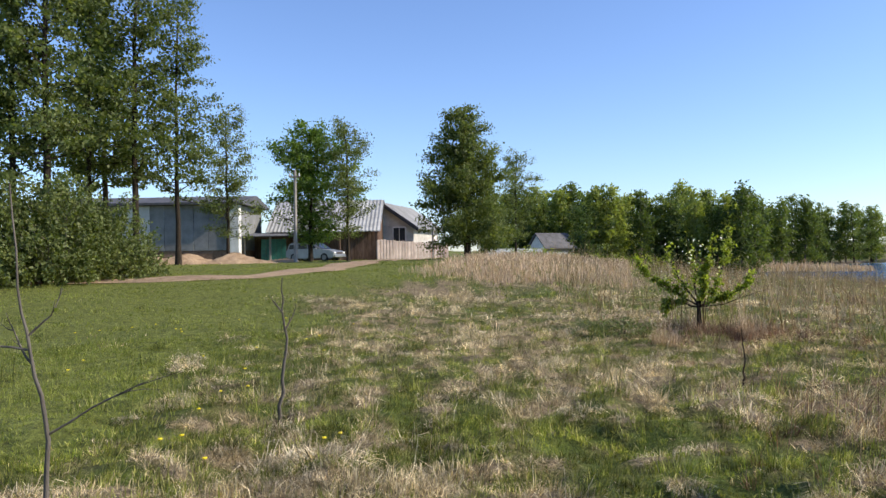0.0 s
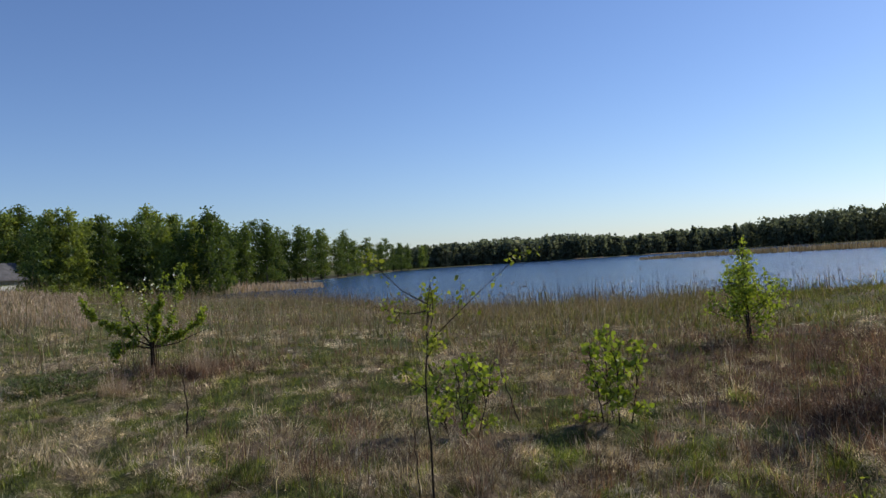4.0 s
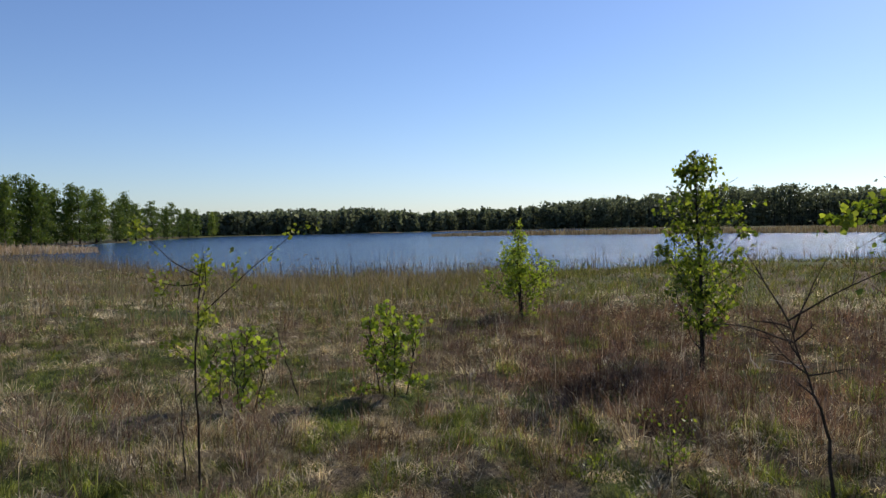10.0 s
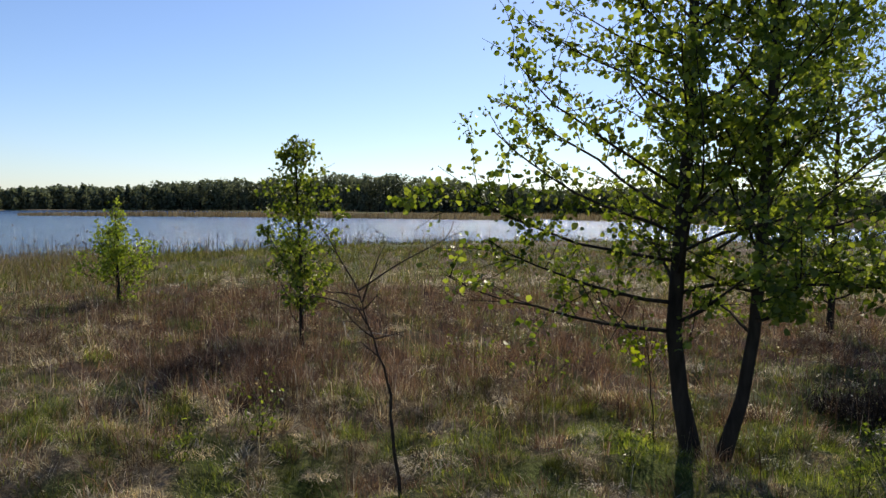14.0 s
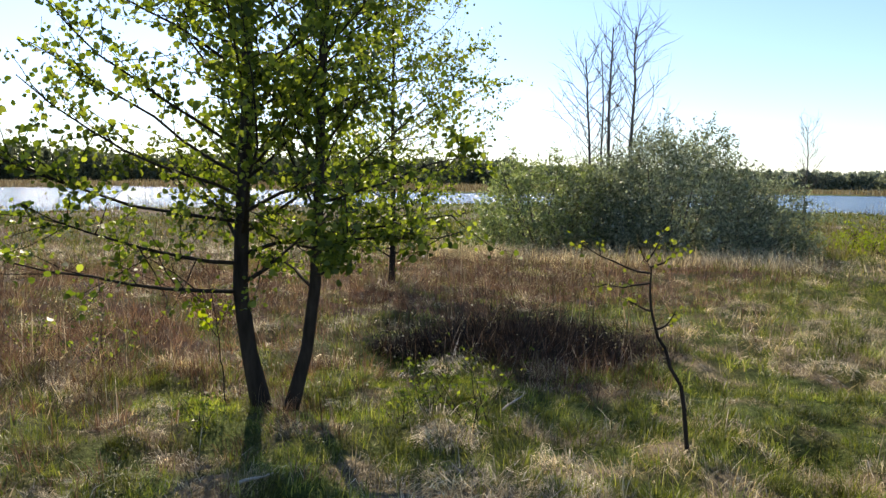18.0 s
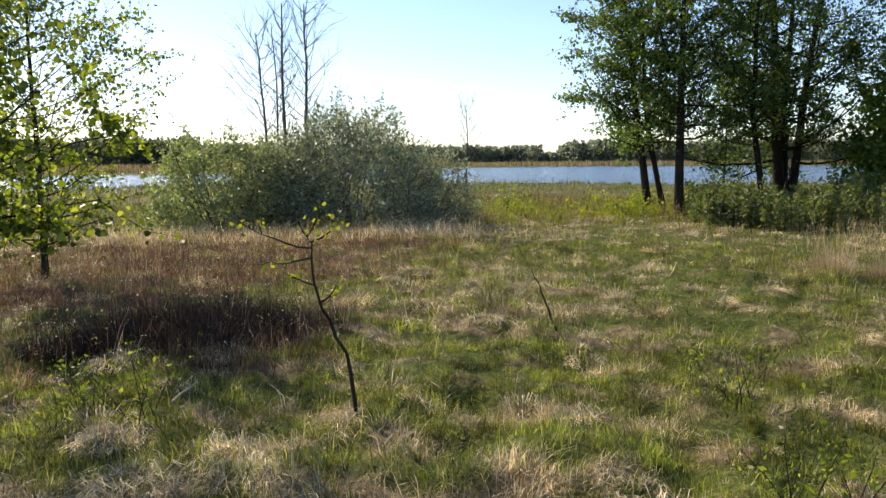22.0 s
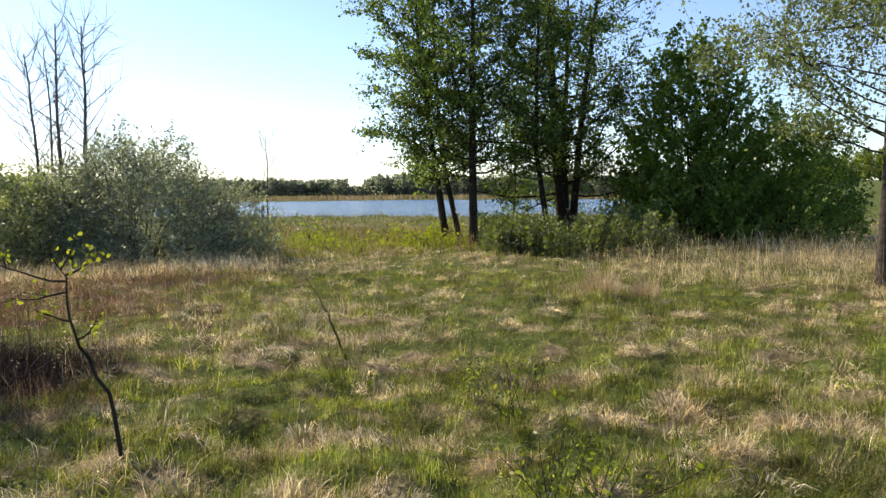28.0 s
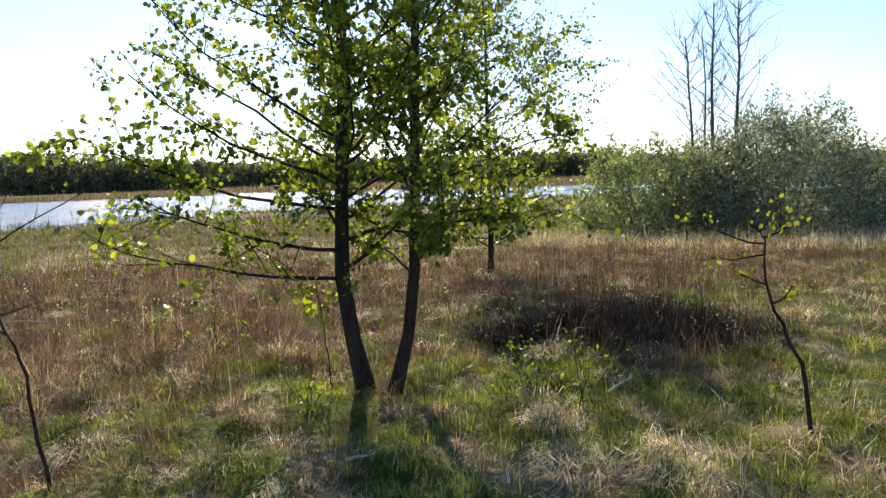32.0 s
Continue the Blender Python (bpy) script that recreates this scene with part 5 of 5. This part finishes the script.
def roof_sheet(x0, x1, p0, p1, thick=0.06, wave=0.03, pitch=0.25):
    """A corrugated sheet between the lines at p0 and p1, (y, z) each, with ribs down the slope."""
    n = max(2, int((x1 - x0) / pitch) * 4)
    xs = np.linspace(x0, x1, n + 1)
    bm = bmesh.new()
    rows = []
    for (y, z), dz in ((p0, 0), (p1, 0), (p1, -thick), (p0, -thick)):
        rows.append([bm.verts.new((x, y, z + dz + wave * math.sin(i * math.pi / 2))) for i, x in enumerate(xs)])
    for k in range(4):
        A, B = rows[k], rows[(k + 1) % 4]
        for i in range(n):
            bm.faces.new((A[i], A[i + 1], B[i + 1], B[i]))
    bm.faces.new([r[0] for r in rows])
    bm.faces.new([r[-1] for r in rows][::-1])
    bmesh.ops.recalc_face_normals(bm, faces=bm.faces[:])
    return bm


def window(parent, x, z, w, h, y, name="window"):
    """A casement in a wall that faces -y: frame bars, sill, two panes."""
    e = new(name)
    e.parent = parent
    e.matrix_local = pose(x, y, z)
    t = 0.09
    for nm, b in (("frame_side", (-w / 2, -w / 2 + t, -0.06, 0.04, 0, h)), ("frame_side", (w / 2 - t, w / 2, -0.06, 0.04, 0, h)), ("frame_bar", (-w / 2 + t, w / 2 - t, -0.06, 0.04, h - t, h)),
                  ("frame_bar", (-w / 2 + t, w / 2 - t, -0.06, 0.04, 0, t)), ("mullion", (-0.03, 0.03, -0.05, 0.03, t, h - t)), ("sill", (-w / 2 - 0.08, w / 2 + 0.08, -0.14, 0.04, -0.06, -0.003))):
        part(nm, box(*b, bevel=0.006), WHITEPAINT, e)
    for s in (-1, 1):
        a, b = sorted((s * 0.03, s * (w / 2 - t)))
        part("pane", box(a, b, -0.02, 0.0, t, h - t, 0), GLASS, e)
    return e


VZ = 1.02
# outbuilding with a wide pale roof
shed = thing("farm_shed", (-10.3, 64, VZ), "wooden farm shed under a wide pale corrugated roof", "shed")
part("wall", box(-4.7, 4.7, 0.6, 8.5, -0.1, 2.5), WOOD, shed, "dark brown board wall")
for i in range(10):
    part("roof_sheet", roof_sheet(-4.95 + i * 0.99, -4.95 + (i + 1) * 0.99 - 0.01, (-0.35, 2.55), (4.5, 5.55)), ROOFGREY, shed)
part("roof_back", roof_sheet(-4.95, 4.95, (4.52, 5.53), (9.2, 2.6)), ROOFGREY, shed)
for x in (-4.7, 4.4):
    part("gable", prism([(0.6, 2.5), (8.5, 2.5), (4.5, 5.35)], x, x + 0.3, "x"), WOOD, shed)
for x in (-4.6, -1.6, 1.4, 4.6):
    part("post", box(x - 0.09, x + 0.09, -0.25, -0.07, -0.1, 2.45), WOOD, shed)
for i in range(30):
    x = -4.6 + i * 0.31
    part("board", box(x, x + 0.28, 0.52, 0.58, 0, 2.42, 0.006), WOOD, shed)

# house with the white-framed gable window
house = thing("house", (-5.5, 69.5, VZ), "pale plastered house with dark gable trim and grey roof", "house", turn=-14)
part("wall", box(-2.9, 2.9, 0, 9, -0.1, 3.2), PLASTER, house)
part("gable", prism([(-2.9, 3.2), (2.9, 3.2), (0, 5.2)], 0.02, 0.3), PLASTER, house)
for s in (-1, 1):
    bm = bmesh.new()
    part("roof", prism([(0, 5.35), (s * 3.5, 2.95), (s * 3.5, 2.8), (0, 5.2)] if s < 0 else [(0, 5.2), (3.5, 2.8), (3.5, 2.95), (0, 5.35)], -0.5, 9.4), SLATE, house)
    bm.free()
    part("barge_board", prism([(0, 5.3), (s * 3.5, 2.9), (s * 3.5, 2.55), (0, 4.95)], -0.62, -0.52), TRIM, house)
window(house, 1.5, 1.6, 1.3, 1.45, 0.0)
window(house, -1.0, 1.6, 1.3, 1.45, 0.0)

# long grey barn behind the trees
barn = thing("barn", (-24.2, 60, VZ), "long grey sheet-metal barn on a brown brick base", "barn")
part("base_wall", box(-9, 7.6, 0.05, 8, -0.1, 1.0), BRICK, barn, "brown brick base")
for i in range(14):
    x = -9 + i * 1.186
    part("panel", box(x + 0.01, x + 1.176, 0, 0.12, 1.003, 4.7), WHITEWALL if i in (6, 7) else SHEET, barn, "white panel among the grey ones" if i in (6, 7) else "")
part("rear_wall", box(-9, 7.6, 0.13, 8, 1.003, 4.68), SHEET, barn)
part("end_pillar", box(7.0, 7.75, -0.15, 0.6, -0.1, 4.7), WHITEWALL, barn, "white block end wall")
part("roof", prism([(-0.6, 4.72), (-0.6, 4.9), (4, 5.7), (8.6, 4.9), (8.6, 4.72)], -9.5, 8.2, "x"), ROOFDARK, barn)

# carport
port = thing("carport", (-14.3, 61, VZ), "low open carport with a green metal gate", "carport")
part("roof", roof_sheet(-2.2, 2.4, (-0.4, 2.15), (4, 2.5)), ROOFDARK, port)
for x in (-2.0, 0.1, 2.2):
    part("post", box(x - 0.08, x + 0.08, -0.1, 0.06, -0.05, 2.12), POLEWOOD, port)
part("back_wall", box(-2.1, 2.3, 3.6, 3.8, -0.05, 2.3), WOOD, port)
for i in range(5):
    part("gate_panel", box(-0.9 + i * 0.42, -0.9 + i * 0.42 + 0.4, 1.0, 1.06, 0.05, 1.9, 0.01), TEAL, port)

# board fence in front of the house
fence = thing("board_fence", (-5.6, 63, VZ), "faded pinkish board fence in front of the house", "fence", turn=32)
for i in range(24):
    h = 1.75 - 0.02 * i + 0.03 * (i % 3)
    part("board", box(0.02 + i * 0.3, 0.28 + i * 0.3, -0.02, 0.02, 0.02, h, 0.008), FENCEWOOD, fence)
for i in range(5):
    part("post", box(i * 1.76, i * 1.76 + 0.12, 0.025, 0.14, -0.1, 1.65), FENCEWOOD, fence)
for z in (0.4, 1.2):
    part("rail", box(0, 7.2, 0.025, 0.07, z, z + 0.08), FENCEWOOD, fence)
ob = thing("orange_gate", (-0.6, 74, VZ), "small orange gate beside the board fence", "gate")
part("leaf", box(-0.9, 0.9, 0, 0.05, 0.05, 1.0), ORANGE, ob)
part("post", box(-1.05, -0.93, -0.02, 0.1, -0.05, 1.2), POLEWOOD, ob)

# white panel fence and small dark house further on
wf = thing("white_fence", (5.4, 88, VZ), "long low white panel fence", "fence", turn=6)
for i in range(9):
    part("panel", box(i * 0.72, i * 0.72 + 0.7, 0, 0.06, 0.05, 1.0 - 0.012 * i, 0.01), WHITEPAINT, wf)
for i in range(10):
    part("post", box(i * 0.72 - 0.05, i * 0.72 + 0.05, 0.065, 0.16, -0.05, 1.05, 0.01), WHITEPAINT, wf)
cot = thing("cottage", (12.2, 96, VZ - 0.3), "small cottage with dark roof and white gable", "house", turn=-62)
part("wall", box(-1.7, 1.7, 0, 4.6, -0.2, 1.5), WHITEWALL, cot)
part("gable", prism([(-1.7, 1.5), (1.7, 1.5), (0, 3.1)], 0.0, 0.25), WHITEWALL, cot)
for s in (-1, 1):
    part("roof", prism([(0, 3.3), (s * 2.1, 1.35), (s * 2.1, 1.2), (0, 3.15)], -0.3, 4.9), ROOFDARK, cot)
window(cot, 0, 0.4, 0.8, 0.9, 0.0)

# utility poles
for x, y, h in ((-9.7, 48.8, 6.2), (-0.9, 66, 3.0)):
    e = thing("utility_pole", (x, y, ground_z(x, y) - 0.1), "weathered grey wooden utility pole", "pole")
    T = Tubes()
    T.add([(0, 0, 0), (0.02, 0, h * 0.5), (0.03, 0, h)], [0.13, 0.11, 0.09], 10)
    put("shaft", T.mesh("shaft", POLEWOOD), e)
    if h > 5:
        part("cross_arm", box(-0.35, 0.4, -0.16, -0.09, h - 0.5, h - 0.4, 0.01), POLEWOOD, e)
        for s in (-0.28, 0.33):
            T = Tubes()
            T.add([(s, -0.125, h - 0.395), (s, -0.125, h - 0.3), (s, -0.125, h - 0.22)], [0.03, 0.045, 0.025], 8)
            put("insulator", T.mesh("insulator", WHITEPAINT), e)


# car
def build_car(x, y, turn):
    e = thing("estate_car", (x, y, ground_z(x, y)), "silver estate car parked beside the shed", "car", turn=turn)
    low = [(-2.2, 0.35), (-2.2, 0.75), (-2.12, 0.92), (-0.2, 0.98), (1.0, 0.95), (1.95, 0.8), (2.2, 0.62), (2.22, 0.32), (1.75, 0.24), (-1.8, 0.24)]
    bm = prism(low, -0.84, 0.84)
    bmesh.ops.bevel(bm, geom=bm.edges[:], offset=0.05, segments=2, affect="EDGES")
    part("body", bm, CARPAINT, e)
    cab = [(-2.12, 0.9), (-1.98, 1.3), (-1.75, 1.44), (0.0, 1.45), (0.25, 1.38), (1.05, 0.93)]
    bm = prism(cab, -0.72, 0.72)
    bmesh.ops.bevel(bm, geom=bm.edges[:], offset=0.04, segments=2, affect="EDGES")
    part("cabin", bm, CARPAINT, e)
    for s in (-1, 1):
        for pts in ([(-1.95, 0.97), (-1.85, 1.3), (-1.15, 1.32), (-1.12, 0.98)], [(-1.05, 0.98), (-1.07, 1.33), (-0.3, 1.34), (-0.25, 0.98)], [(-0.17, 0.98), (-0.22, 1.34), (0.15, 1.32), (0.75, 0.98)]):
            a, b = sorted((s * 0.715, s * 0.727))
            part("side_window", prism(pts, a, b), GLASS, e)
        part("headlight", box(2.1, 2.2, min(s * 0.5, s * 0.78), max(s * 0.5, s * 0.78), 0.58, 0.72, 0.02), LENSMAT, e)
        part("mirror", box(0.55, 0.7, min(s * 0.76, s * 0.95), max(s * 0.76, s * 0.95), 0.93, 1.06, 0.03), CARPAINT, e)
        for wx in (-1.4, 1.35):
            wheel = new("wheel")
            wheel.parent = e
            wheel.matrix_local = pose(wx, s * 0.76, 0.31)
            for nm, r0, m, w in (("tyre", 0.31, RUBBER, 0.1), ("rim", 0.2, ALLOY, 0.108)):
                bm = bmesh.new()
                bmesh.ops.create_cone(bm, cap_ends=True, segments=24, radius1=r0, radius2=r0, depth=w * 2)
                bmesh.ops.rotate(bm, matrix=Matrix.Rotation(math.pi / 2, 3, "X"), verts=bm.verts)
                part(nm, bm, m, wheel)
    part("windscreen", prism([(0.3, 1.37), (1.02, 0.97), (1.035, 0.985), (0.31, 1.39)], -0.62, 0.62), GLASS, e)
    part("roof_rail", box(-1.7, -0.1, 0.55, 0.6, 1.45, 1.5, 0.01), TRIM, e)
    part("roof_rail", box(-1.7, -0.1, -0.6, -0.55, 1.45, 1.5, 0.01), TRIM, e)
    part("bumper", box(2.12, 2.28, -0.78, 0.78, 0.3, 0.5, 0.04), CARPAINT, e)
    part("grille", box(2.19, 2.23, -0.4, 0.4, 0.56, 0.7, 0.01), TRIM, e)


build_car(-9.9, 57.5, -24)


# soil heaps and the sandy track
def heap(name, x, y, rx, ry, h, seed, material, label):
    r = np.random.default_rng(seed)
    n, m = 14, 28
    V, F = [], []
    for i in range(n + 1):
        f = i / n
        for j in range(m):
            a = 2 * math.pi * j / m
            k = 1 + 0.18 * math.sin(3 * a + seed) + 0.1 * math.sin(7 * a + 2 * seed)
            px, py = x + rx * f * k * math.cos(a), y + ry * f * k * math.sin(a)
            V.append((px, py, ground_z(px, py) - 0.06 + h * (1 - f ** 1.6) * (1 + 0.25 * math.sin(px * 2.1 + seed)) + r.normal(0, 0.04) * (f < 1)))
    for i in range(n):
        for j in range(m):
            F.append((i * m + j, (i + 1) * m + j, (i + 1) * m + (j + 1) % m, i * m + (j + 1) % m))
    return tagged(put(name, mesh_of(name, V, F, material, True)), label, "heap", "heaps by the barn")


heap("earth_mound", -15.6, 43.2, 3.4, 1.8, 0.6, 1, SOIL, "tan heap of dug-out sandy soil")
heap("earth_mound", -12.3, 43.5, 2.4, 1.4, 0.55, 2, SOIL, "tan heap of dug-out sandy soil")
heap("earth_mound", -10.9, 49.5, 1.6, 1.1, 0.35, 3, SOIL, "low spread of sandy soil near the pole")


def track():
    pts = np.array([(-20, 26.3), (-11, 27.2), (-7.5, 28.6), (-5.2, 31.5), (-4.4, 36), (-4.6, 44), (-3.8, 52), (-1, 62)])
    u = np.linspace(0, len(pts) - 1, 60)
    c = np.c_[np.interp(u, range(len(pts)), pts[:, 0]), np.interp(u, range(len(pts)), pts[:, 1])]
    d = unit(np.gradient(c, axis=0))
    nrm = np.c_[-d[:, 1], d[:, 0]]
    V = []
    for k in (-1, -0.5, 0, 0.5, 1):
        q = c + nrm * k * (1.0 + 0.25 * np.sin(u * 5))[:, None]
        V.append(np.c_[q, ground_z(q[:, 0], q[:, 1]) + 0.06 - 0.04 * abs(k)])
    V = np.stack(V, 1).reshape(-1, 3)
    F = [(i * 5 + j, i * 5 + j + 1, i * 5 + j + 6, i * 5 + j + 5) for i in range(59) for j in range(4)]
    tagged(put("road", mesh_of("road", V, np.array(F)[:, ::-1], SOIL, True)), "bare sandy track leading into the village", "track", kind="structure")


track()


# ---- undergrowth and weeds ----
low = [shoot_bush("low", 300 + i, 0.85, 0.75, 0.7, 110, 8, 0.065, TWIG, (LIME, APPLE, NETTLE)[i], 0.6, 0.3, n_stem=14) for i in range(3)]
r_ = np.random.default_rng(41)
for i in range(22):
    plant("low_shrub", low[0], *polar(140.5 + i * 1.15 + r_.uniform(-0.5, 0.5), r_.uniform(20, 29)), "low yellow-green shrub behind the willow", "shrub", "low yellow shrubs", i * 57, r_.uniform(0.4, 1.25))
for i in range(8):
    plant("low_shrub", low[1], *polar(5 + i * 1.5, r_.uniform(58, 66)), "low green shrub at the back of the reeds", "shrub", "low green shrubs", i * 77, r_.uniform(1.4, 2.2))


for x, y, s in ((2.85, 12.0, 0.55), (2.4, 12.3, 0.45), (3.3, 12.2, 0.4)):
    plant("low_shrub", low[2], x, y, "low dark green shrub near the apple tree", "shrub", "low shrubs near the apple", 90 * x, s, squash=0.8)


def nettle_mesh(seed):
    r = np.random.default_rng(seed)
    T, P = Tubes(), []
    for k in range(7):
        x, y, h = r.normal(0, 0.13), r.normal(0, 0.13), r.uniform(0.5, 0.85)
        top = np.array([x + r.normal(0, 0.06), y + r.normal(0, 0.06), h])
        T.add([(x, y, -0.02), (x, y, h * 0.5), top], [0.006, 0.005, 0.002], 4)
        for q in np.linspace(0.2, 1, 12):
            P += [np.array([x, y, 0]) * (1 - q) + top * q + r.normal(0, 0.03, 3) * [1, 1, 0.3] for _ in range(4)]
    V, F = leaves(np.array(P), 0.085, r, 0.5, 4, 0.4)
    return T.mesh("nettle_stems", TWIG), mesh_of("nettle_leaves", V, F, NETTLE)


nets = [nettle_mesh(400 + i) for i in range(4)]
for i in range(60):
    plant("nettle", nets[i % 4], *polar(157.5 + 13.5 * (i + r_.random()) / 60, r_.uniform(17.0, 21.5)), "clump of upright grey-green nettles", "nettle", "nettles by the alders", r_.uniform(0, 360), r_.uniform(0.55, 1.4))

# tall dry grass under the birch
x, y, a, d = sector(9000, 12.5, 21, 162, 192, r_)
keep = r_.random(len(x)) < smooth(162, 180, a) * (0.6 + 0.5 * field(x, y, 2.0, 71))
x, y = x[keep], y[keep]
reed_bed("tall_dry_grass", x, y, 0.42 * np.exp(r_.normal(0, 0.35, len(x))), "tall pale dry grass under the birch", DRY, 0.003, 0.0, leafy=1, lean=0.35)


# brown stalks between the willow and the tall alders
x, y, a, d = sector(5200, 19, 32, 137, 172, r_)
keep = r_.random(len(x)) < 0.6 + 0.5 * field(x, y, 2.5, 73)
x, y = x[keep], y[keep]
reed_bed("brown_stalks", x, y, 0.5 * np.exp(r_.normal(0, 0.4, len(x))), "brown dead stalks in front of the lake shore", STRAW, 0.005, 0.1, leafy=1, lean=0.3)

# withered weeds with pale fluffy heads
def weeds(n, a0, a1, r0, r1, h0, name, label, head, bush=3):
    r = np.random.default_rng(n)
    x, y, a, d = sector(n, r0, r1, a0, a1, r)
    z, h = ground_z(x, y), h0 * np.exp(r.normal(0, 0.3, n))
    V1, F1 = blades(x, y, h, np.full(n, 0.0022), r, 0.25, 0.15, True, z0=z)
    e = thing(name, (0, 0, 0), label, "weeds")
    tagged(e, kind="stuff")
    put("stems", mesh_of("stems", V1, F1, RUST), e)
    top = np.repeat(V1.reshape(n, 6, 3)[:, 4], bush, 0) + r.normal(0, 0.018, (n * bush, 3))
    V, F = leaves(top, 0.015, r, 0.8, 4, -0.5)
    put("heads", mesh_of("heads", V, F, head), e)


weeds(3200, 66, 132, 6.0, 14, 0.36, "withered_weeds", "withered brown weeds with pale fluffy heads", DRY)
weeds(1500, 40, 75, 7, 14, 0.35, "withered_weeds", "withered brown weeds in the dry meadow", RUST)


# yellow-green sprigs, and dandelions on the lawn
def sprig(seed):
    r = np.random.default_rng(seed)
    T, P = Tubes(), []
    for k in range(6):
        pl = bent((r.normal(0, 0.03), r.normal(0, 0.03), -0.01), (r.normal(0, 0.5), r.normal(0, 0.5), 1.2), r.uniform(0.2, 0.4), 4, r, 0.15, 0.2)
        T.add(pl, np.linspace(0.003, 0.001, 5), 4)
        P += [pl[int(r.integers(1, 5))] + r.normal(0, 0.035, 3) for _ in range(34)]
    V, F = leaves(np.array(P), 0.021, r, 0.5, 4)
    return T.mesh("sprig_stems", TWIG), mesh_of("sprig_leaves", V, F, ALDER)


spr = [sprig(500 + i) for i in range(3)]
spots = [(4.7, 1.9), (5.0, 1.5), (1.9, -5.2), (2.4, -5.5), (1.2, -3.9), (0.9, -3.7), (4.7, -2.1), (5.0, -2.4), (4.4, -2.5), (5.1, -0.9), (7.6, 0.2), (7.0, -0.3)]
for i, (x, y) in enumerate(spots):
    plant("sprig", spr[i % 3], x, y, "yellow-green leafy weed sprig in the grass", "weed", "weed sprigs", i * 67, 1.0 + 0.3 * (i % 3))

dv = bmesh.new()
bmesh.ops.create_icosphere(dv, subdivisions=1, radius=0.02)
bmesh.ops.scale(dv, vec=(1, 1, 0.45), verts=dv.verts)
dm = bpy.data.meshes.new("flower_head")
dv.to_mesh(dm)
dv.free()
dm.materials.append(YELLOW)
ts = Tubes()
ts.add([(0, 0, -0.03), (0.005, 0, 0.05), (0, 0, 0.1)], [0.003, 0.003, 0.003], 5)
tm = ts.mesh("flower_stalk", GREEN)
for i in range(26):
    x, y, a, d = sector(1, 4.5, 16, -30, -8, r_)
    if i < 4:
        x, y = [-2.0 + 0.1 * i + (i > 1) * 0.9], [5.2 + 0.15 * i]
    e = thing("dandelion", (float(x[0]), float(y[0]), ground_z(float(x[0]), float(y[0]))), "yellow dandelion flower on the lawn", "flower", "dandelions", i * 40)
    put("stalk", tm, e)
    put("flower_head", dm, e).matrix_local = pose(0, 0, 0.105)

# pale fallen sticks in the grass
for i, (x, y, ln, turn) in enumerate(((4.63, -2.86, 0.42, -48), (9.4, 1.95, 0.9, 20), (9.0, 1.55, 0.6, 60), (3.95, -1.05, 0.25, -60))):
    e = thing("fallen_stick", (x, y, ground_z(x, y) + 0.09), "pale dead stick lying in the grass", "stick", "fallen sticks", turn)
    T = Tubes()
    T.add(bent((-ln / 2, 0, 0), (1, 0.05, 0.03), ln, 6, np.random.default_rng(900 + i), 0.08, 0.0), np.linspace(0.009, 0.004, 7), 6)
    put("stem", T.mesh("stem", STRAWTWIG), e)

# single rust-coloured tufts in the green meadow
rt = tussock_mesh(77, 420, 0.3, 0.2, REED, 1.6)
for x, y, s in ((2.75, -10.6, 1.0), (2.2, -10.9, 0.8), (3.3, 11.0, 0.8), (4.9, 11.8, 0.9)):
    ob = put("tussock", rt)
    ob.matrix_world = pose(x, y, ground_z(x, y) - 0.02, 0, 0, 40 * x) @ Matrix.Scale(s, 4)
    tagged(ob, "upright rust-coloured tuft of dead grass", "grass tuft", "rust tufts")

# pale dead grass at the foot of the willow
x, y, a, d = sector(6000, 14.0, 17.2, 114, 142, r_)
reed_bed("dead_grass", x, y, 0.24 * np.exp(r_.normal(0, 0.35, len(x))), "bleached dead grass along the willow bush", PALE, 0.004, 0.0, leafy=1, lean=0.7)

# low thickets of dead brush; two also stand in for the young alders' cast shade


def brush_mesh(seed, rx, ry, h, n, material=SHADEBRUSH):
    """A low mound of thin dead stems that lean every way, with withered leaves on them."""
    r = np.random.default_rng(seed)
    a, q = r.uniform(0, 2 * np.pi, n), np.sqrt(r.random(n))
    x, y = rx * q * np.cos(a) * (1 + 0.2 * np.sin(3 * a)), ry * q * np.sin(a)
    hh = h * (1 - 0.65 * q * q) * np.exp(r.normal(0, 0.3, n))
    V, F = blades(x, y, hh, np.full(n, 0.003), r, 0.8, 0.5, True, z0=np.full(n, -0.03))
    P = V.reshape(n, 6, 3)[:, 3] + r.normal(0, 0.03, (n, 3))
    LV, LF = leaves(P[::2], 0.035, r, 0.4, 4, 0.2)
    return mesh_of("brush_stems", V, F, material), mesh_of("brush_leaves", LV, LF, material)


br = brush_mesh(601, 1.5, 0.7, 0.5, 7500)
plant("brush_thicket", br, 6.3, -3.95, "low thicket of dead brown brush, coloured dark for alder shade", "thicket", "brush thickets", 59, 0.88)
low_br = brush_mesh(602, 1.5, 0.7, 0.4, 4000, RUST)
plant("brush_thicket", low_br, 7.3, 2.65, "low thicket of dead brown brush, partly put for alder shade", "thicket", "brush thickets", -67, 0.7)
plant("brush_thicket", low_br, 4.9, 12.0, "low thicket of dead brown brush, partly put for alder shade under the apple tree", "thicket", "brush thickets", -20, 0.7)
